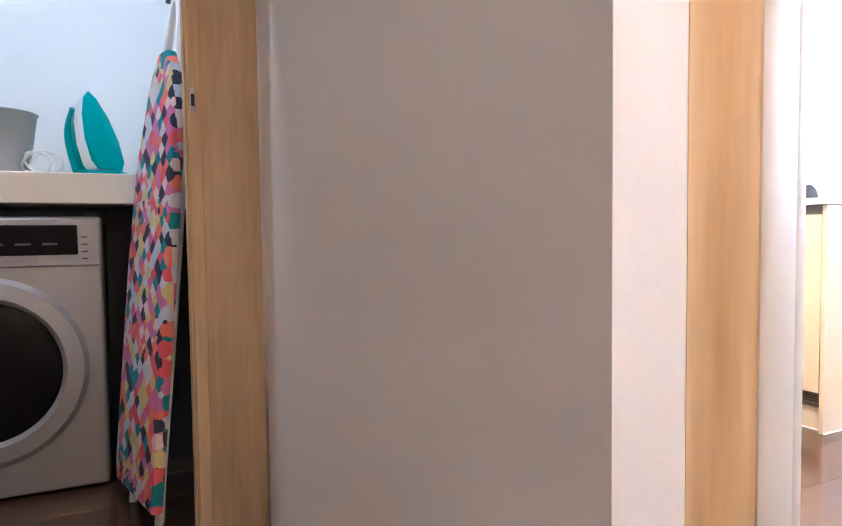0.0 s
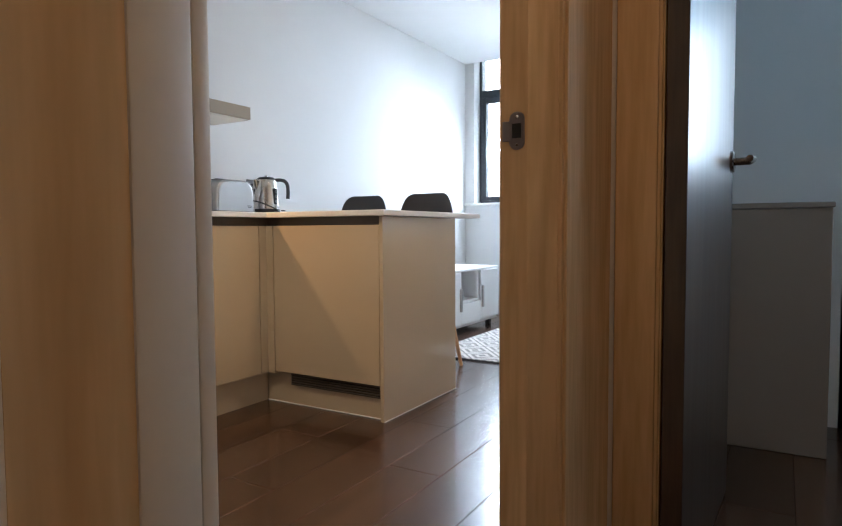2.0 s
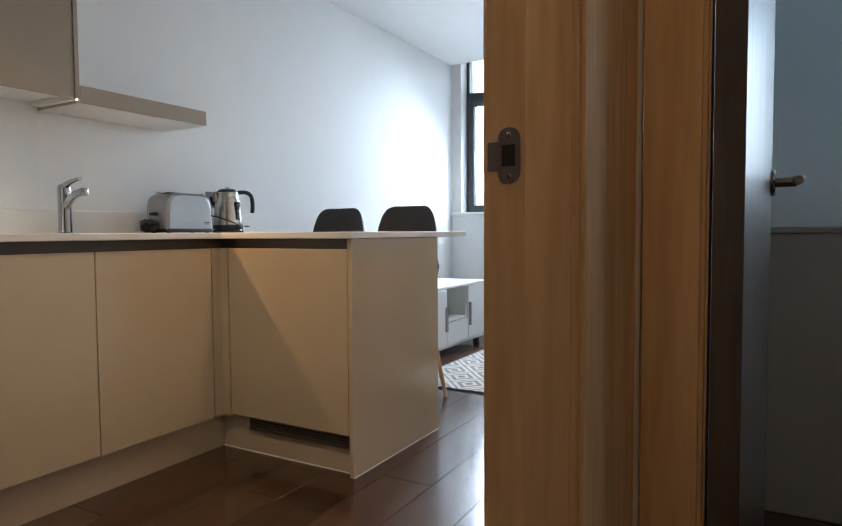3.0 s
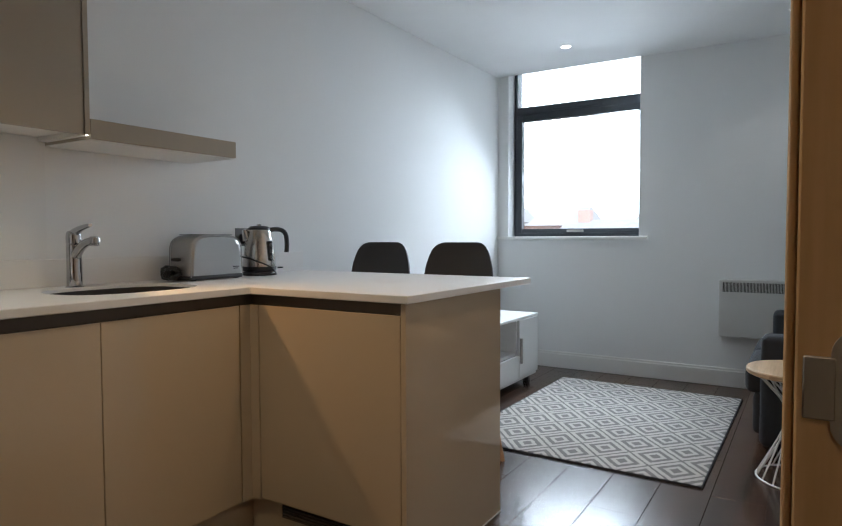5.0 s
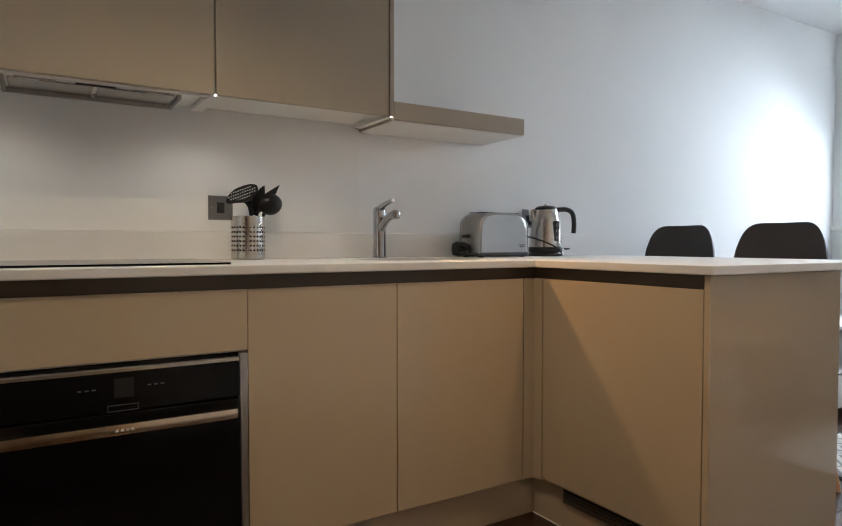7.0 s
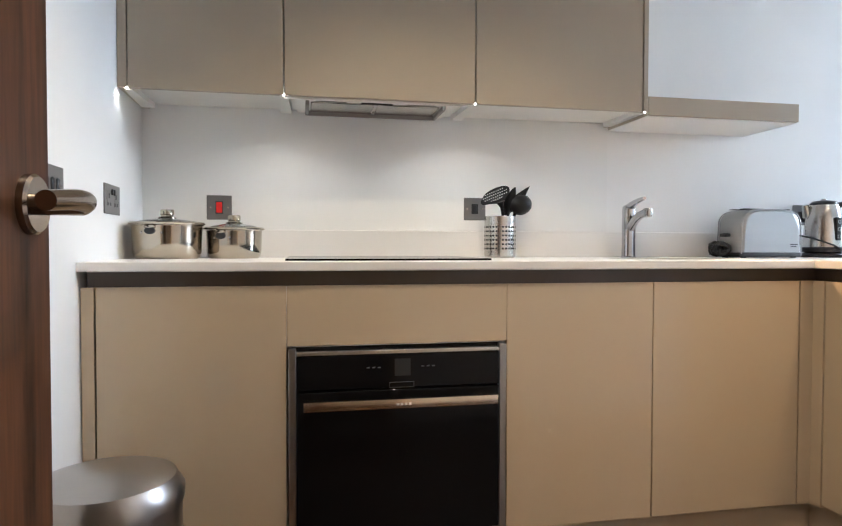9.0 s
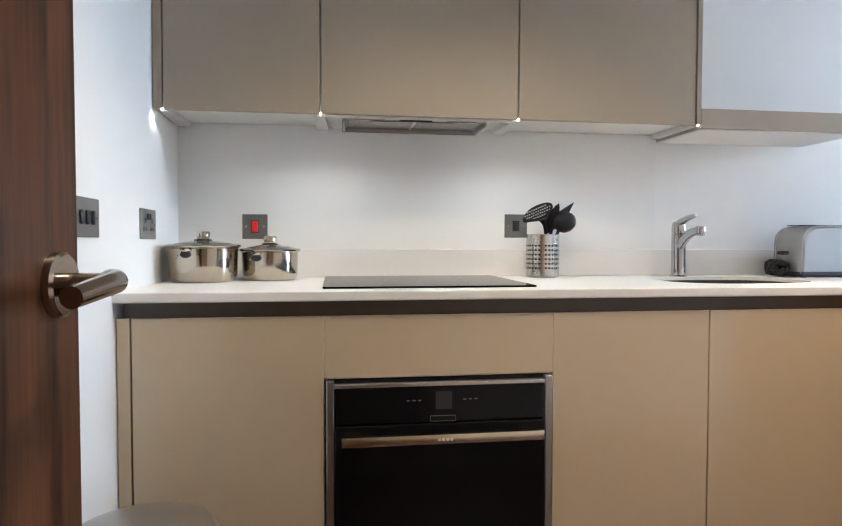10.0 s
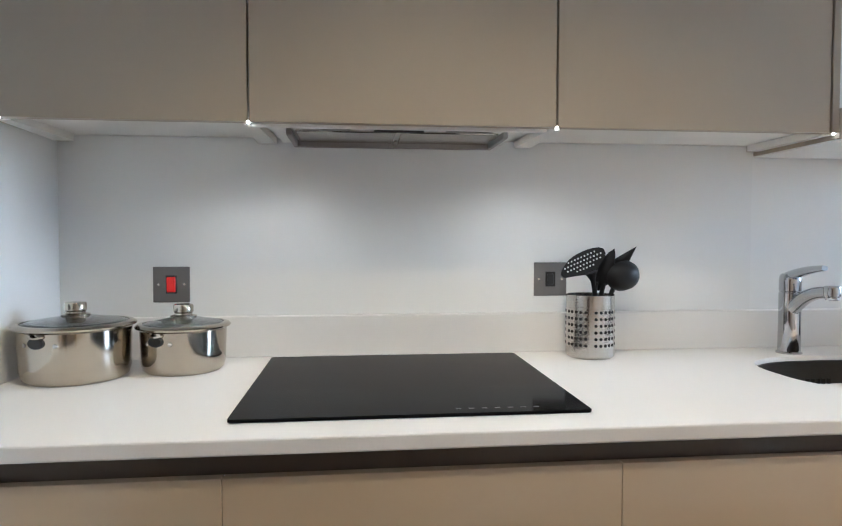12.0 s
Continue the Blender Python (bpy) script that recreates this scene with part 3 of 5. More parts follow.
part("carcass", boxed(-0.306, 0.306, 0.02, 0.56, 0.688, 0.852), UNITIN, t, smooth=False)
oven = thing("oven", pose((oven_x0 + oven_x1) / 2, FRONT, 0), "built-in black glass oven with a steel bar handle", "oven")
part("body", boxed(-0.296, 0.296, 0.012, 0.55, 0.168, 0.684), DARKHOLE, oven, smooth=False)
for s in (-1, 1):
    part("side_trim", boxed(s * 0.281, s * 0.301, -0.012, 0.012, 0.168, 0.688, bevel=0.002), NICKEL, oven, "steel side trim")
part("top_trim", boxed(-0.281, 0.281, -0.013, 0.012, 0.668, 0.680, bevel=0.002), STEEL, oven, "steel top edge")
cp = part("control_panel", boxed(-0.279, 0.279, -0.012, 0.01, 0.575, 0.667, bevel=0.002), BLACKGLASS, oven)
SCREEN = material("dim_display", (0.022, 0.023, 0.025), 0.12, vary=0.05)
MARK = material("grey_print", (0.075, 0.073, 0.07), 0.5)
part("display", boxed(-0.018, 0.026, -0.0135, -0.012, 0.608, 0.655), SCREEN, cp)
for k in range(6):
    xx = (-0.09, -0.075, -0.06, 0.06, 0.075, 0.09)[k]
    part("mark", boxed(xx - 0.004, xx + 0.004, -0.0132, -0.012, 0.631, 0.634), MARK, cp)
bm = bmesh.new()
for a in ((-0.032, 0.036, 0.590, 0.5912), (-0.032, 0.036, 0.576, 0.5772), (-0.032, -0.0308, 0.576, 0.591), (0.0348, 0.036, 0.576, 0.591)):
    box(bm, a[0], a[1], -0.0132, -0.012, a[2], a[3])
part("logo_outline", bm, MARK, cp)
od = part("oven_door", boxed(-0.279, 0.279, -0.014, 0.01, 0.17, 0.571, bevel=0.002), BLACKGLASS, oven)
part("handle", boxed(-0.262, 0.262, -0.062, -0.046, 0.531, 0.556, bevel=0.002, seg=2), WARMLITSTEEL, od, "brushed steel bar handle, warm light put in its colour")
for s in (-1, 1):
    part("handle_post", boxed(s * 0.205, s * 0.258, -0.048, -0.012, 0.534, 0.553, bevel=0.003), WARMLITSTEEL, od)
for k in range(4):
    part("logo_letter", boxed(-0.02 + k * 0.011, -0.013 + k * 0.011, -0.0628, -0.061, 0.540, 0.546), TRIM, od)
# plinth, recess rail
structure("plinth", boxed(0.002, 2.17, FRONT + 0.045, FRONT + 0.062, 0, 0.148), GLOSS, "cashmere gloss plinth under the base cabinets", "plinth")
structure("handle_rail", boxed(0.012, 2.16, FRONT + 0.022, FRONT + 0.035, 0.854, 0.898), RECESS, "dark recessed handle rail under the worktop", "rail")

# ---- kitchen: peninsula ----
t = thing("peninsula_cabinet", pose(PEN_X, (FRONT + PEN_Y) / 2, 0), "handleless cashmere gloss peninsula cabinet with vented plinth", "cabinet")
hy = (FRONT - PEN_Y) / 2
part("carcass", boxed(0.02, 0.60, -hy + 0.022, hy + 0.55, 0.158, 0.852), UNITIN, t, smooth=False)
part("door", boxed(0, 0.019, -hy + 0.021, hy - 0.043, 0.158, 0.856, bevel=0.0012), GLOSS, t, "plain cashmere gloss door")
part("back_panel", boxed(0.60, 0.62, -hy + 0.02, hy + 0.6, 0, 0.893), GLOSS, t, smooth=False)
pl = part("plinth", boxed(0.035, 0.05, -hy + 0.021, hy + 0.04, 0, 0.156), GLOSS, t)
vent = part("vent_grille", boxed(0.028, 0.035, -hy + 0.024, hy - 0.12, 0.094, 0.150), DARKHOLE, pl, "dark slotted plinth vent")
for k in range(5):
    part("slat", boxed(0.022, 0.030, -hy + 0.024, hy - 0.12, 0.096 + k * 0.0115, 0.102 + k * 0.0115, bevel=0.001), RECESS, t)
part("handle_rail", boxed(0.022, 0.035, -hy + 0.021, hy + 0.02, 0.854, 0.898), RECESS, t)
structure("end_panel", boxed(PEN_X, PEN_X2, PEN_Y, PEN_Y + 0.019, 0.0, 0.893, bevel=0.0012), GLOSS, "cashmere gloss end panel of the peninsula", "end panel")

# ---- worktop with the sink cut out ----
WE = FRONT - 0.02
SINKC, SINKR = (1.838, -0.290), (0.242, 0.178)


def sink_outline(grow=0.0):
    out = []
    for k in range(48):
        a = 2 * math.pi * k / 48
        c, s = math.cos(a), math.sin(a)
        p = 0.72
        out.append((SINKC[0] + (SINKR[0] + grow) * math.copysign(abs(c) ** p, c), SINKC[1] + (SINKR[1] + grow) * math.copysign(abs(s) ** p, s)))
    return out


PX1, PYE = 3.06, -1.29
bm = slab([(0.0, WE), (2.105, WE), (2.105, PYE), (PX1, PYE), (PX1, KY), (0.0, KY)], TOP - 0.025, TOP, bevel=0.003)
worktop = structure("worktop", bm, QUARTZ, "white quartz worktop turning into a breakfast bar", "worktop")
cutter = mesh("sink_cutter", slab(sink_outline(), TOP - 0.2, TOP + 0.1), QUARTZ)
mod = worktop.modifiers.new("sink_hole", "BOOLEAN")
mod.operation, mod.object, mod.solver = "DIFFERENCE", cutter, "EXACT"
dg = bpy.context.evaluated_depsgraph_get()
cut = bpy.data.meshes.new_from_object(worktop.evaluated_get(dg))
worktop.modifiers.clear()
worktop.data = cut
bpy.data.objects.remove(cutter)
structure("upstand", boxed(0.002, PX1 - 0.005, KY - 0.02, KY, TOP, TOP + 0.1, bevel=0.002), QUARTZ, "white quartz upstand along the wall", "upstand")
# sink bowl
bm = bmesh.new()
levels = [(-0.0012, -0.011), (-0.004, -0.0125), (-0.006, -0.06), (-0.012, -0.15), (-0.03, -0.168), (-0.10, -0.172)]
rings = []
for g, z in levels:
    rings.append([bm.verts.new((x, y, TOP + z)) for x, y in sink_outline(g)])
for a, b in zip(rings, rings[1:]):
    for i in range(48):
        bm.faces.new((a[i], a[(i + 1) % 48], b[(i + 1) % 48], b[i]))
bm.faces.new(rings[-1])
bmesh.ops.recalc_face_normals(bm, faces=bm.faces)
bmesh.ops.reverse_faces(bm, faces=bm.faces)
sink = thing("sink", pose(0, 0, 0), "undermounted stainless steel kitchen sink", "sink")
part("bowl", bm, BOWL, sink)
for k in range(5):
    part("overflow_slot", boxed(SINKC[0] - 0.04 + k * 0.014, SINKC[0] - 0.034 + k * 0.014, SINKC[1] + SINKR[1] - 0.012, SINKC[1] + SINKR[1] - 0.0065, TOP - 0.085, TOP - 0.055), DARKHOLE, sink)
part("waste", turned([(0, 0.0), (0.04, 0.0), (0.04, 0.004), (0.03, 0.001), (0, 0.001)], at=(SINKC[0], SINKC[1], TOP - 0.1715)), CHROME, sink)

# ---- wall units ----
WTOP = CEIL - 0.002
for x0, x1, hood in ((0.03, 0.491, 0), (0.491, 1.117, 1), (1.117, 1.729, 0)):
    t = thing("wall_cabinet", pose((x0 + x1) / 2, WU_Y, WU_Z), "taupe matt handleless wall cabinet" + (" with an extractor hood" if hood else ""), "cabinet", "wall cabinets")
    w, h = (x1 - x0) / 2, WTOP - WU_Z
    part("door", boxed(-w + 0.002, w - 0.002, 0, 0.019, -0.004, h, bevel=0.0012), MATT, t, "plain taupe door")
    part("carcass", boxed(-w, w, 0.021, KY - WU_Y, 0.012, h), UNITIN, t, smooth=False)
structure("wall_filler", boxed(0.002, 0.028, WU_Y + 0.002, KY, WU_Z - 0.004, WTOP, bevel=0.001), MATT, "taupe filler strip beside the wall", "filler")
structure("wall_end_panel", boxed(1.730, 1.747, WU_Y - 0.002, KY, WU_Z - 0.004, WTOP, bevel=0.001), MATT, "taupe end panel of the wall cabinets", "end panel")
sh = thing("wall_shelf", pose(1.747, WU_Y - 0.004, WU_Z - 0.01), "short taupe floating shelf beside the wall cabinets", "shelf")
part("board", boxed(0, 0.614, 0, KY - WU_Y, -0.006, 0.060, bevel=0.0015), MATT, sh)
part("underside", boxed(0.002, 0.612, 0.012, KY - WU_Y, -0.009, -0.006), UNITIN, sh, "pale underside panel")

# ---- on and above the worktop ----
RED = material("red_rocker", (0.36, 0.012, 0.010), 0.25, vary=0.05)
# a faint glow is added to the rocker's own red
RED.node_tree.nodes["Principled BSDF"].inputs["Emission Color"].default_value = (0.8, 0.03, 0.02, 1)
RED.node_tree.nodes["Principled BSDF"].inputs["Emission Strength"].default_value = 0.12
CLEAR = glass("lid_glass", (0.94, 0.97, 0.97))
LED = glow("white_led", (1.0, 0.93, 0.82), 9.0)
LEDBIG = glow("downlight_lens", (1.0, 0.96, 0.9), 14.0)


def wall_plate(name, label, m, width, category):
    """A metal plate 86 mm high; local x across, y out of the wall."""
    t = thing(name, m, label, category)
    part("plate", boxed(-width / 2, width / 2, -0.004, 0, -0.043, 0.043, bevel=0.0012), PLATE, t)
    return t


def screw(t, x, z):
    part("screw", moved(turned([(0, 0), (0.0032, 0), (0.0026, 0.0008), (0, 0.0008)], 10), pose(x, -0.004, z, 90, 0, 0)), STEEL, t)


t = wall_plate("cooker_switch", "satin metal cooker switch with a red rocker", pose(0.257, KY, 1.098), 0.086, "switch")
part("surround", boxed(-0.013, 0.013, -0.0055, -0.004, -0.022, 0.022, bevel=0.0008), BLACK, t)
part("rocker", boxed(-0.0105, 0.0105, -0.009, -0.005, -0.0185, 0.0185, bevel=0.002), RED, t, "red rocker")
screw(t, -0.03, 0), screw(t, 0.03, 0)
t = wall_plate("fused_switch", "satin metal switch plate with a black rocker", pose(1.198, KY, 1.105), 0.086, "switch")
part("surround", boxed(-0.013, 0.013, -0.0055, -0.004, -0.019, 0.019, bevel=0.0008), BLACK, t)
part("rocker", boxed(-0.0085, 0.0085, -0.0085, -0.005, -0.014, 0.014, bevel=0.002), BLACK, t)
screw(t, -0.03, 0), screw(t, 0.03, 0)


def socket(m, label):
    t = wall_plate("double_socket", label, m, 0.146, "socket")
    for s in (-1, 1):
        cx = s * 0.033
        part("earth_slot", boxed(cx - 0.005, cx + 0.005, -0.0050, -0.0038, 0.002, 0.016), BLACK, t)
        for k in (-1, 1):
            part("pin_slot", boxed(cx + k * 0.011 - 0.005, cx + k * 0.011 + 0.005, -0.0050, -0.0038, -0.019, -0.010), BLACK, t)
        part("rocker", boxed(s * 0.009 - 0.0055, s * 0.009 + 0.0055, -0.009, -0.004, 0.012, 0.03, bevel=0.002), BLACK, t)
        part("insert", boxed(cx - 0.017, cx + 0.017, -0.0044, -0.004, -0.022, 0.021), PLATE, t)
    screw(t, -0.06, 0), screw(t, 0.06, 0)
    return t


socket(pose(0.0, -0.327, 1.095, 0, 0, 90), "satin metal double socket with black inserts")
socket(pose(2.68, KY, 1.098), "satin metal double socket above the worktop")
for cy, n, w in ((-0.775, 3, 0.146), (-0.95, 1, 0.086)):
    t = wall_plate("light_switch", "satin metal %s light switch with dark rockers" % ("three-gang" if n == 3 else "single"), pose(0.0, cy, 1.097, 0, 0, 90), w, "switch")
    for k in range(n):
        cx = (k - (n - 1) / 2) * 0.032
        part("rocker", boxed(cx - 0.006, cx + 0.006, -0.010, -0.004, -0.016, 0.016, bevel=0.003), BLACK, t)
    screw(t, -w / 2 + 0.012, 0), screw(t, w / 2 - 0.012, 0)

# hob
hob = thing("hob", pose(0.795, -0.282, TOP), "black glass induction hob set into the worktop", "hob")
part("glass", slab(rounded(-0.295, 0.295, -0.26, 0.26, 0.008), 0.0005, 0.006, bevel=0.0012), HOBGLASS, hob, smooth=False)
HOBMARK = material("hob_print", (0.10, 0.10, 0.10), 0.3)
bm = bmesh.new()
for k in range(7):
    box(bm, 0.07 + k * 0.022, 0.079 + k * 0.022, -0.235, -0.231, 0.006, 0.0063)
part("touch_marks", bm, HOBMARK, hob)



def saucepan(x, y, r, h, turn):
    """A polished pan with a pouring lip, glass lid and knob; the handles stand at local y."""
    t = thing("saucepan", pose(x, y, TOP, 0, 0, turn), "polished stainless steel saucepan with a glass lid", "saucepan", "saucepans by the hob")
    part("body", turned([(0, 0), (r * 0.86, 0), (r * 0.93, 0.006), (r * 0.97, 0.02), (r * 0.98, h * 0.5), (r, h - 0.004), (r + 0.005, h), (r + 0.005, h + 0.002), (r - 0.002, h), (r - 0.003, 0.02), (r - 0.015, 0.004), (0, 0.004)], 64), POLISH, t)
    lid = part("lid", turned([(r + 0.004, h + 0.003), (r, h + 0.006), (r * 0.75, h + 0.013), (r * 0.4, h + 0.019), (0.02, h + 0.022), (0.02, h + 0.020), (r * 0.4, h + 0.016), (r * 0.75, h + 0.010), (r, h + 0.002)], 56), CLEAR, t, "clear glass lid")
    part("lid_rim", turned([(r + 0.008, h + 0.001), (r + 0.009, h + 0.004), (r + 0.004, h + 0.008), (r - 0.006, h + 0.009), (r - 0.006, h + 0.006), (r + 0.002, h + 0.002)], 56), POLISH, lid)
    part("knob", turned([(0, h + 0.019), (0.027, h + 0.020), (0.028, h + 0.024), (0.019, h + 0.027), (0.018, h + 0.030), (0.021, h + 0.033), (0.021, h + 0.046), (0.019, h + 0.049), (0, h + 0.050)], 32), POLISH, lid, "polished steel knob")
    socket_ = part("handle_socket", moved(turned([(0, 0), (0.017, 0), (0.017, 0.003), (0.015, 0.005), (0, 0.005)], 28), pose(0.0, -r * 0.985 - 0.0005, h - 0.021, 86, 0, 0) @ Matrix.Diagonal((1, 0.66, 1, 1))), BLACK, t, "dark open handle socket")
    part("flange", moved(turned([(0.010, 0.005), (0.018, 0.0), (0.0185, 0.003), (0.015, 0.007), (0.008, 0.008)], 28), pose(0.0, -r * 0.985 + 0.001, h - 0.0085, 74, 0, 0) @ Matrix.Diagonal((1, 0.42, 1, 1))), POLISH, socket_)
    for turn_ in (-0.30, 0.34):
        part("rivet", moved(turned([(0, 0.004), (0.004, 0.003), (0.0055, 0), (0, 0)], 14), Matrix.Rotation(turn_, 4, "Z") @ pose(0, -r * 0.975, h - 0.026, 90, 0, 0)), CHROME, t)
    return t


saucepan(0.122, -0.172, 0.107, 0.108, -16)
saucepan(0.322, -0.112, 0.091, 0.095, -22)

# utensil pot
pot = thing("utensil_pot", pose(1.272, -0.058, TOP), "perforated brushed steel utensil holder", "utensil holder")
r, h = 0.058, 0.153
bm = turned([(0, 0.002), (r - 0.006, 0), (r, 0.005), (r, h - 0.001), (r - 0.001, h), (r - 0.002, h - 0.001), (r - 0.002, 0.006), (0, 0.005)], 56)
part("cup", bm, STEEL, pot)
HOLE = turned([(0, 0), (0.0038, 0), (0.0038, 0.0006), (0, 0.0006)], 10)
hole_mesh = bpy.data.meshes.new("hole")
HOLE.to_mesh(hole_mesh), HOLE.free()
hole_mesh.materials.append(DARKHOLE)
for bank in range(5):
    for i in range(5):
        a = radians(-73 + bank * 72 + (i - 2) * 12.2)
        for j in range(6):
            ob = new("hole", hole_mesh)
            ob.parent = pot
            ob.matrix_basis = Matrix.Translation((r * math.cos(a), r * math.sin(a), 0.034 + j * 0.0158)) @ Matrix.Rotation(a, 4, "Z") @ Matrix.Rotation(radians(90), 4, "Y")


def blade(outline, thick, bend, m, holes=()):
    """A flat utensil head in local x, z, slightly dished."""
    bm = bmesh.new()
    steps = 14
    pts = outline
    c = Vector((sum(p[0] for p in pts) / len(pts), 0, sum(p[1] for p in pts) / len(pts)))
    rings = []
    for k in range(5):
        f = 1 - k / 5
        rings.append([Vector((c.x + (p[0] - c.x) * f, bend * (1 - f * f), c.z + (p[1] - c.z) * f)) for p in pts])
    for side in (0, 1):
        off = Vector((0, side * thick, 0))
        vr = [[bm.verts.new(v + off) for v in ring] for ring in rings]
        cen = bm.verts.new(Vector((c.x, bend, c.z)) + off)
        n = len(pts)
        for a, b in zip(vr, vr[1:]):
            for i in range(n):
                bm.faces.new((a[i], a[(i + 1) % n], b[(i + 1) % n], b[i]))
        for i in range(n):
            bm.faces.new((vr[-1][i], vr[-1][(i + 1) % n], cen))
        if side == 0:
            first = vr[0]
        else:
            for i in range(n):
                bm.faces.new((first[i], first[(i + 1) % n], vr[0][(i + 1) % n], vr[0][i]))
    bmesh.ops.recalc_face_normals(bm, faces=bm.faces)
    return moved(bm, m)


# opaque pale discs, coloured like the wall behind to look like holes to the camera
WHITEHOLE = material("pale_hole_disc", (0.62, 0.62, 0.60), 0.8, vary=0.02)
PB = Vector((1.284, -0.056, TOP - 0.012))
t = thing("slotted_turner", pose(PB.x, PB.y, PB.z + 0.006) @ Matrix.Scale(1.04, 4), "black plastic perforated turner standing in the holder", "utensil", "kitchen utensils")
head = pose(-0.030, -0.012, 0.222, -3, -22, 6)
FAN = [(0.060, 0.006), (0.058, 0.018), (0.042, 0.027), (0.010, 0.031), (-0.026, 0.027), (-0.051, 0.014), (-0.062, 0.001), (-0.057, -0.009), (-0.034, -0.015), (-0.010, -0.022), (0.008, -0.029), (0.022, -0.024), (0.040, -0.012), (0.054, -0.003)]
FAN = [(p.x, p.z) for p in curve([(x, 0, z) for x, z in FAN + FAN[:1]], 3)[:-1]]
tb = part("turner_head", blade(FAN, 0.0025, 0.004, head), UTENSIL, t)
bm = bmesh.new()
for i in range(-6, 7):
    for j in range(-2, 3):
        hx, hz = i * 0.0088 + (0.0044 if j % 2 else 0), j * 0.0092 + 0.001
        if (hx / 0.054) ** 2 + ((hz - 0.007) / 0.0185) ** 2 < 1:
            d = 0.004 * (1 - min(1, (hx / 0.062) ** 2 + (hz / 0.031) ** 2)) - 0.0006
            for dy in (-0.0002, 0.0038):
                bmesh.ops.create_circle(bm, cap_ends=True, segments=10, radius=0.0022, matrix=head @ pose(hx, d + dy, hz, 90, 0, 0))
part("holes", bm, WHITEHOLE, t, "pale discs in place of holes showing the white wall")
neck = curve([(-0.014, -0.010, 0.206), (-0.006, -0.006, 0.18), (0.003, 0.0, 0.13), (0.012, 0.004, 0.03)])
part("handle", (tube(neck, 0.006, 12, radii=[max(0.0055, 0.017 - 0.0016 * k) for k in range(len(neck))])), UTENSIL, t)
t = thing("ladle", pose(PB.x + 0.004, PB.y, PB.z - 0.010) @ Matrix.Diagonal((1.22, 1.15, 1.08, 1)), "black plastic soup ladle standing in the holder", "utensil", "kitchen utensils")
part("bowl", moved(turned([(0, -0.030), (0.012, -0.029), (0.026, -0.020), (0.035, -0.006), (0.036, 0.002), (0.034, 0.002), (0.032, -0.006), (0.024, -0.018), (0, -0.026)], 32), pose(0.054, -0.002, 0.203, -74, 12, 16)), UTENSIL, t)
part("handle", tube(curve([(0.044, -0.004, 0.196), (0.032, 0.004, 0.16), (0.022, 0.006, 0.11), (0.010, 0.008, 0.03)]), 0.005, 12), UTENSIL, t)
t = thing("serving_spoon", pose(PB.x, PB.y, PB.z + 0.006) @ Matrix.Scale(1.04, 4), "black plastic serving spoon standing in the holder", "utensil", "kitchen utensils")
part("spoon_head", blade([(-0.008, -0.052), (0.008, -0.052), (0.021, -0.020), (0.019, 0.016), (0.008, 0.046), (0.001, 0.058), (-0.008, 0.044), (-0.018, 0.014), (-0.020, -0.018)], 0.003, -0.007, pose(0.026, 0.008, 0.208, 10, 24, -30)), UTENSIL, t)
part("handle", tube(curve([(0.006, 0.006, 0.18), (0.002, 0.007, 0.14), (-0.004, 0.01, 0.04)]), 0.005, 12), UTENSIL, t)
t = thing("spatula", pose(PB.x, PB.y, PB.z + 0.004) @ Matrix.Scale(1.12, 4), "black plastic spatula standing in the holder", "utensil", "kitchen utensils")
part("spatula_head", blade([(-0.010, -0.05), (0.008, -0.05), (0.017, -0.018), (0.014, 0.016), (0.006, 0.046), (0.001, 0.064), (-0.006, 0.044), (-0.016, 0.012), (-0.017, -0.018)], 0.003, -0.004, pose(0.056, 0.016, 0.200, 8, 40, -20)), UTENSIL, t)
part("handle", tube(curve([(0.028, 0.014, 0.17), (0.014, 0.013, 0.12), (-0.006, 0.014, 0.04)]), 0.005, 12), UTENSIL, t)

# mixer tap
tap = thing("mixer_tap", pose(1.790, -0.068, TOP, 0, 0, -4), "chrome single-lever mixer tap behind the sink", "tap")
part("body", turned([(0, 0), (0.030, 0), (0.030, 0.003), (0.0262, 0.006), (0.0255, 0.06), (0.0255, 0.152), (0.0238, 0.154), (0.0238, 0.156), (0.0255, 0.158), (0.0255, 0.182), (0.024, 0.194), (0.019, 0.201), (0, 0.203)], 48), CHROME, tap)
sp = curve([(0, -0.004, 0.108), (0, -0.030, 0.128), (0, -0.062, 0.147), (0, -0.100, 0.160), (0, -0.140, 0.165)])
part("spout", tube(sp, 0.015, 22, radii=[0.0185 - 0.005 * i / len(sp) for i in range(len(sp))]), CHROME, tap)
part("aerator", turned([(0, 0), (0.0135, 0), (0.0145, 0.002), (0.0145, 0.008), (0.0172, 0.010), (0.0172, 0.029), (0.015, 0.033), (0, 0.034)], 32, at=(0, -0.152, 0.148)), CHROME, tap)
lv = curve([(0, 0.016, 0.186), (0, -0.012, 0.197), (0, -0.050, 0.208), (0, -0.092, 0.216), (0, -0.125, 0.220)])
part("lever", moved(tube(lv, 0.012, 16, radii=[0.0165 - 0.0105 * i / len(lv) for i in range(len(lv))]), Matrix.Diagonal((1.15, 1, 1, 1))), CHROME, tap)

# toaster
toa = thing("toaster", pose(2.318, -0.126, TOP, 0, 0, 4) @ Matrix.Diagonal((0.98, 0.80, 0.95, 1)), "brushed stainless steel two-slice toaster", "toaster")


